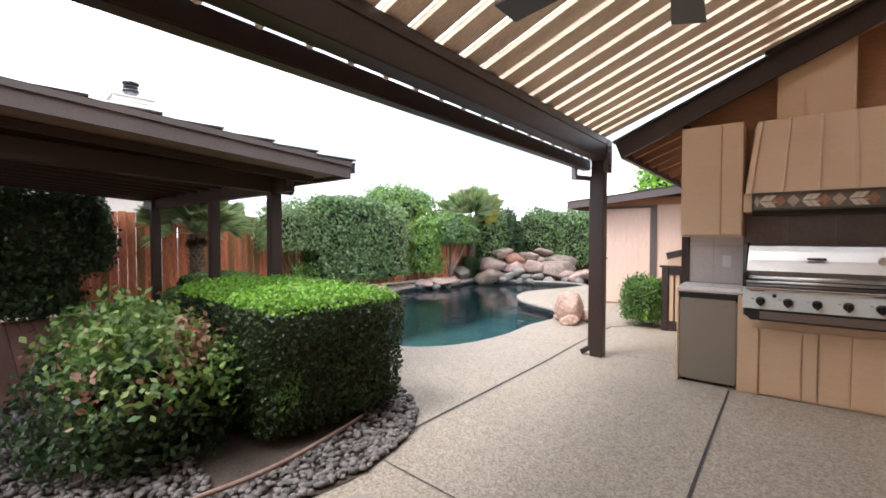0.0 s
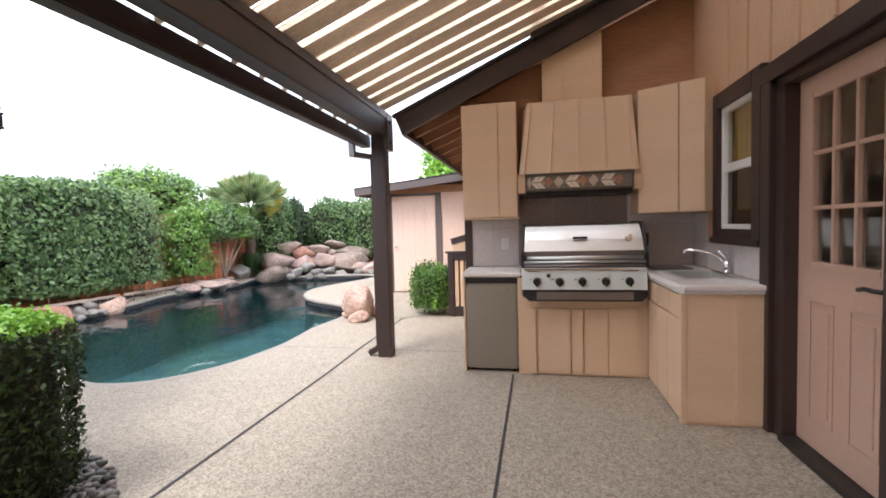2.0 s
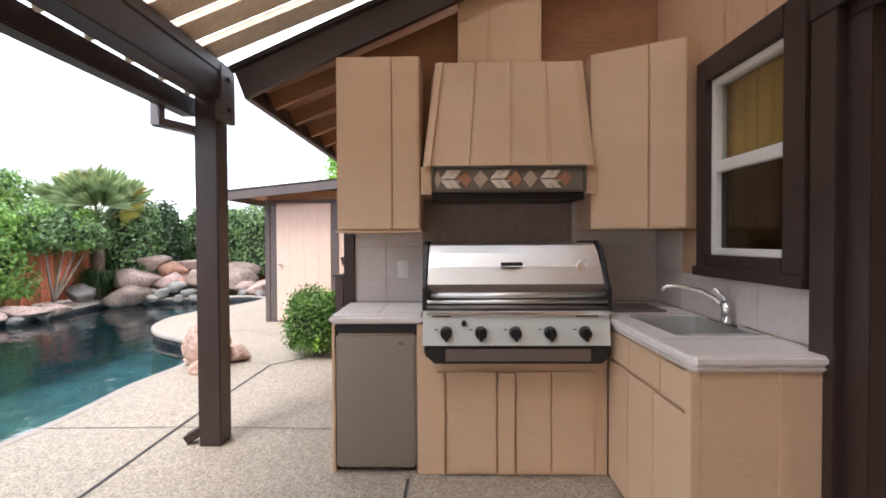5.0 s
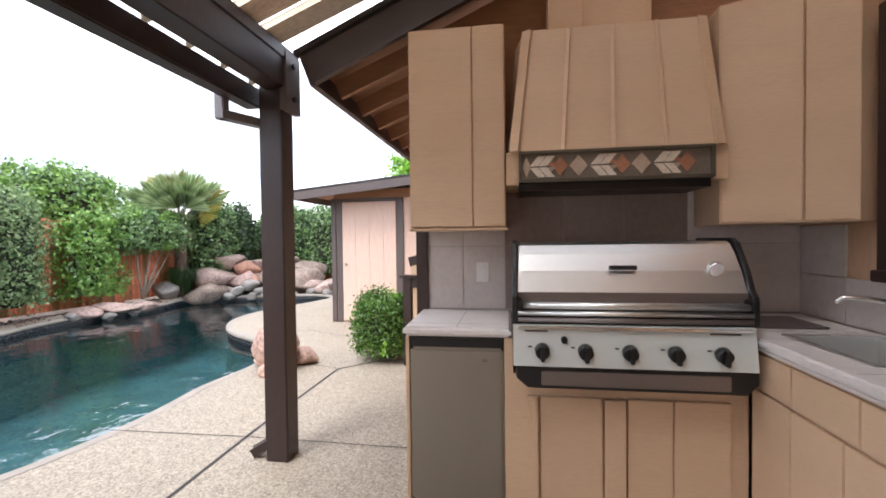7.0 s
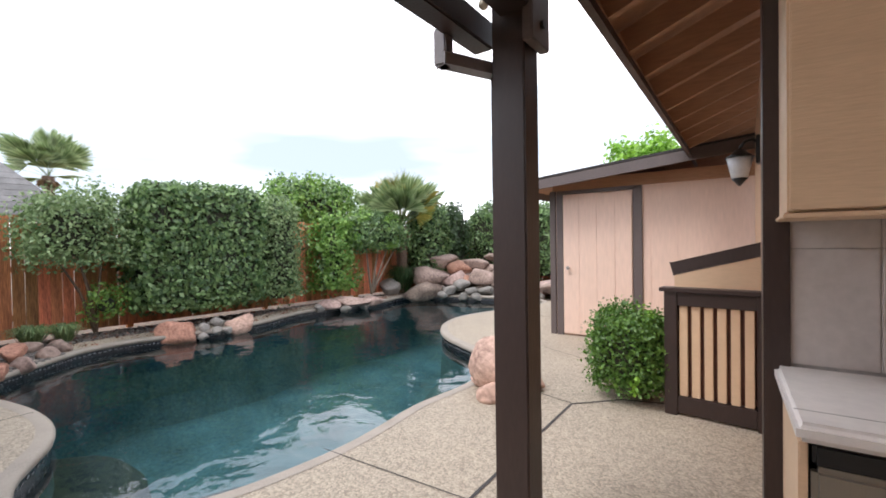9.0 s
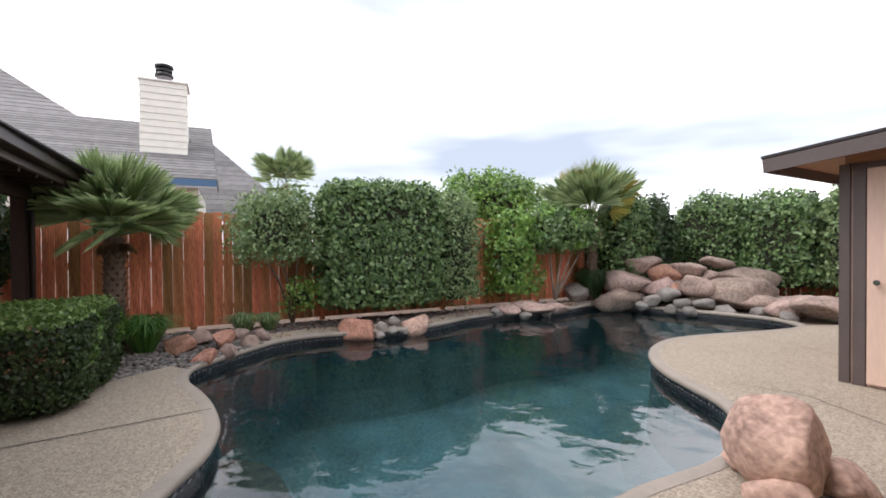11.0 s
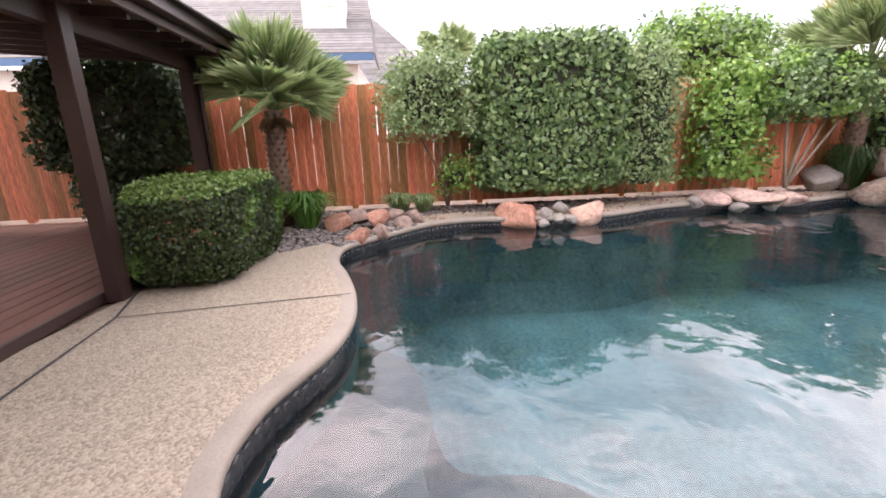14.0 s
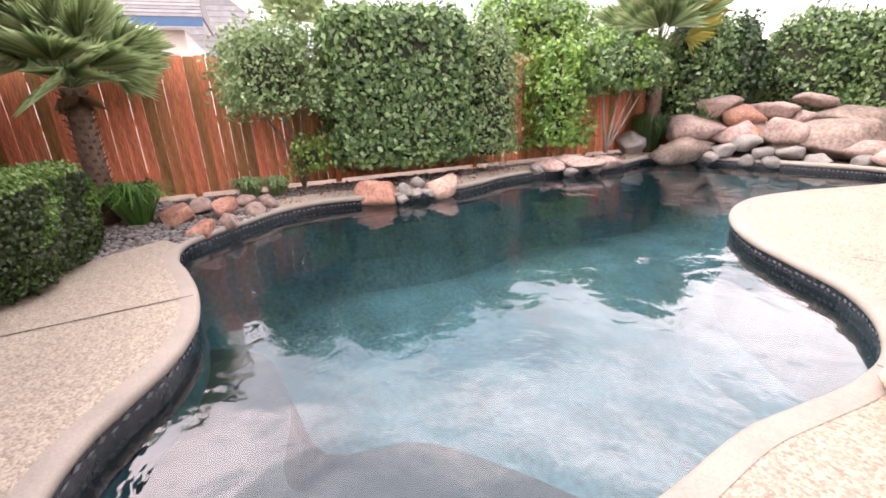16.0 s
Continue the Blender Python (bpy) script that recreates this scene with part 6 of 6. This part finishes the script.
inner_bed = inpoly(spline([(-0.98, 0.9), (-0.92, 1.5), (-0.93, 1.9), (-1.03, 2.3), (-1.16, 2.68), (-1.38, 3.0), (-1.7, 3.18), (-3.2, 3.1), (-3.2, 0.9)]))
bed = inpoly(BED)
pebbles("river_pebbles", scatter(2600, lambda x, y: bed(x, y) and not inner_bed(x, y), -3.2, -0.5, 0.2, 3.4, 4), PEBBLE, "mixed grey and tan river pebbles around the hedge bed", seed=4)
pebbles("river_pebbles", scatter(1500, lambda x, y: inner_bed(x, y) and y < 1.6, -3.2, -0.9, 0.2, 1.6, 5), PEBBLE, "mixed grey and tan river pebbles in the planting bed", seed=5)
pool_in = inpoly(EDGE)
walk_out = inpoly(offset(EDGE, 0.44))
near_walk = inpoly(loop)
ok = lambda x, y: not pool_in(x, y) and not near_walk(x, y)
pebbles("river_pebbles", scatter(2600, lambda x, y: ok(x, y) and not (walk_out(x, y) and y > 5.2), -8.4, -5.9, 3.6, 5.6, 6), PEBBLE, "pale river pebbles between the clipped hedge and the fence", lo=0.02, hi=0.045, seed=6, z=-0.02)
pebbles("river_pebbles", scatter(2800, lambda x, y: ok(x, y) and not walk_out(x, y), -8.45, -7.2, 5.2, 13.0, 7), PEBBLE, "pale gravel strip along the foot of the fence", lo=0.015, hi=0.035, seed=7, z=-0.02)
litter = scatter(900, lambda x, y: ok(x, y), -8.4, -7.2, 4.5, 13, 9)
lp = np.array([(x, y, 0.02) for x, y in litter])
lt2 = thing("leaf_litter", (-8, 8, 0), "dry fallen leaves along the fence", "leaf litter")
leaves("dry_leaves", lp, np.tile([0, 0, 1.0], (len(lp), 1)), 0.05, mat("dry_leaf", (0.22, 0.10, 0.06), 0.9, spread=0.4), lt2, 0.3, kind="stuff")

# ---- rocks ----
def rocks(rows, label, material, squash=0.62, sub=3, long=1.0):
    for k, (x, y, z, r) in enumerate(rows):
        bm = bmesh.new()
        stone(bm, (x, y, z), r, k * 7 + int(abs(x) * 10) + int(y * 3), squash, sub, along=0.55, long=long)
        bmesh.ops.bevel(bm, geom=[e for e in bm.edges if len(e.link_faces) == 2 and e.calc_face_angle(0) > 0.3], offset=r * 0.02, segments=1, affect="EDGES") if r > 0.15 else None
        done("boulder", bm, material, label=label, category="rock", group="boulders around the pool")


rocks([(-7.44, 12.3, 0.12, 0.47), (-7.59, 12.75, 0.42, 0.62), (-7.59, 13.3, 0.80, 0.42), (-6.37, 13.57, 0.42, 0.42), (-5.79, 13.85, 0.28, 0.60), (-6.98, 13.1, 0.38, 0.36), (-8.0, 13.3, 0.65, 0.34), (-6.5, 14.1, 0.52, 0.36), (-7.1, 13.6, 0.25, 0.5), (-5.9, 14.4, 0.3, 0.5)],
      "rounded red-grey boulder in the rockfall behind the pool", ROCK, 0.62, long=1.22)
rocks([(-7.04, 13.38, 0.66, 0.36), (-6.75, 13.3, 0.32, 0.26)], "dark rust-red boulder in the rockfall behind the pool", ROCKRED, 0.7)
rocks([(-6.84, 13.8, 0.72, 0.36), (-6.1, 14.45, 0.56, 0.55), (-5.35, 13.9, 0.15, 0.34), (-4.8, 13.8, 0.2, 0.45), (-4.3, 13.6, 0.25, 0.40), (-6.5, 14.3, 0.9, 0.3), (-3.8, 13.9, 0.2, 0.4)], "pale pinkish boulder in the rockfall behind the pool", ROCK, 0.5, long=1.4)
rocks([(-6.86, 12.75, 0.12, 0.25), (-6.68, 12.95, 0.26, 0.27), (-6.37, 13.0, 0.1, 0.21), (-6.06, 13.25, 0.1, 0.26), (-6.97, 12.6, 0.0, 0.18), (-6.5, 12.85, -0.02, 0.19), (-6.17, 13.0, -0.02, 0.18), (-5.7, 13.3, 0.0, 0.22), (-5.2, 13.5, 0.0, 0.22), (-4.7, 13.4, 0.0, 0.22)],
      "small grey and pink stone at the water's far end", ROCKGREY)
rocks([(-8.2, 11.95, 0.2, 0.36)], "smooth grey boulder before the fence", ROCKGREY, 0.68)
rocks([(-7.28, 6.6, 0.0, 0.31)], "rust-red rock on the pool's rim", ROCKRED, 0.72)
rocks([(-7.25, 7.55, 0.0, 0.28)], "pinkish rock on the pool's rim", PINKROCK, 0.75)
rocks([(-7.2, 6.95, 0.04, 0.12), (-7.12, 7.12, -0.02, 0.12), (-7.3, 7.2, 0.08, 0.13), (-7.1, 6.9, -0.08, 0.10), (-7.15, 7.3, -0.06, 0.11)], "small grey rock on the pool's rim", ROCKGREY, 0.7)
rocks([(-7.0, 4.25, 0.06, 0.27), (-6.42, 4.52, 0.03, 0.19), (-6.95, 4.72, 0.13, 0.20)], "rust-brown rock at the end of the pool walk", ROCKRED, 0.55)
rocks([(-6.65, 4.78, 0.03, 0.19), (-7.0, 5.05, 0.04, 0.16), (-7.3, 4.45, 0.1, 0.17), (-7.25, 5.2, 0.05, 0.18), (-7.5, 4.9, 0.05, 0.16)], "tan rounded rock at the end of the pool walk", ROCK, 0.6)
rocks([(-7.65, 10.2, 0.05, 0.36), (-7.75, 9.75, 0.03, 0.25), (-7.55, 10.7, 0.02, 0.26)], "pale flat boulder set into the pool's rim", ROCK, 0.45, long=1.4)
rocks([(-7.7, 9.4, 0.0, 0.17), (-7.5, 9.95, -0.06, 0.15), (-7.45, 10.45, -0.06, 0.14)], "small pale stone at the waterline", ROCKGREY, 0.6)
rocks([(-1.90, 7.42, 0.24, 0.34)], "upright orange-pink boulder beside the pool", PINKROCK, 0.82)
rocks([(-1.80, 7.22, 0.06, 0.18), (-2.13, 7.5, 0.05, 0.15), (-1.70, 7.62, 0.08, 0.19)], "low pinkish boulder beside the pool", PINKROCK, 0.6)
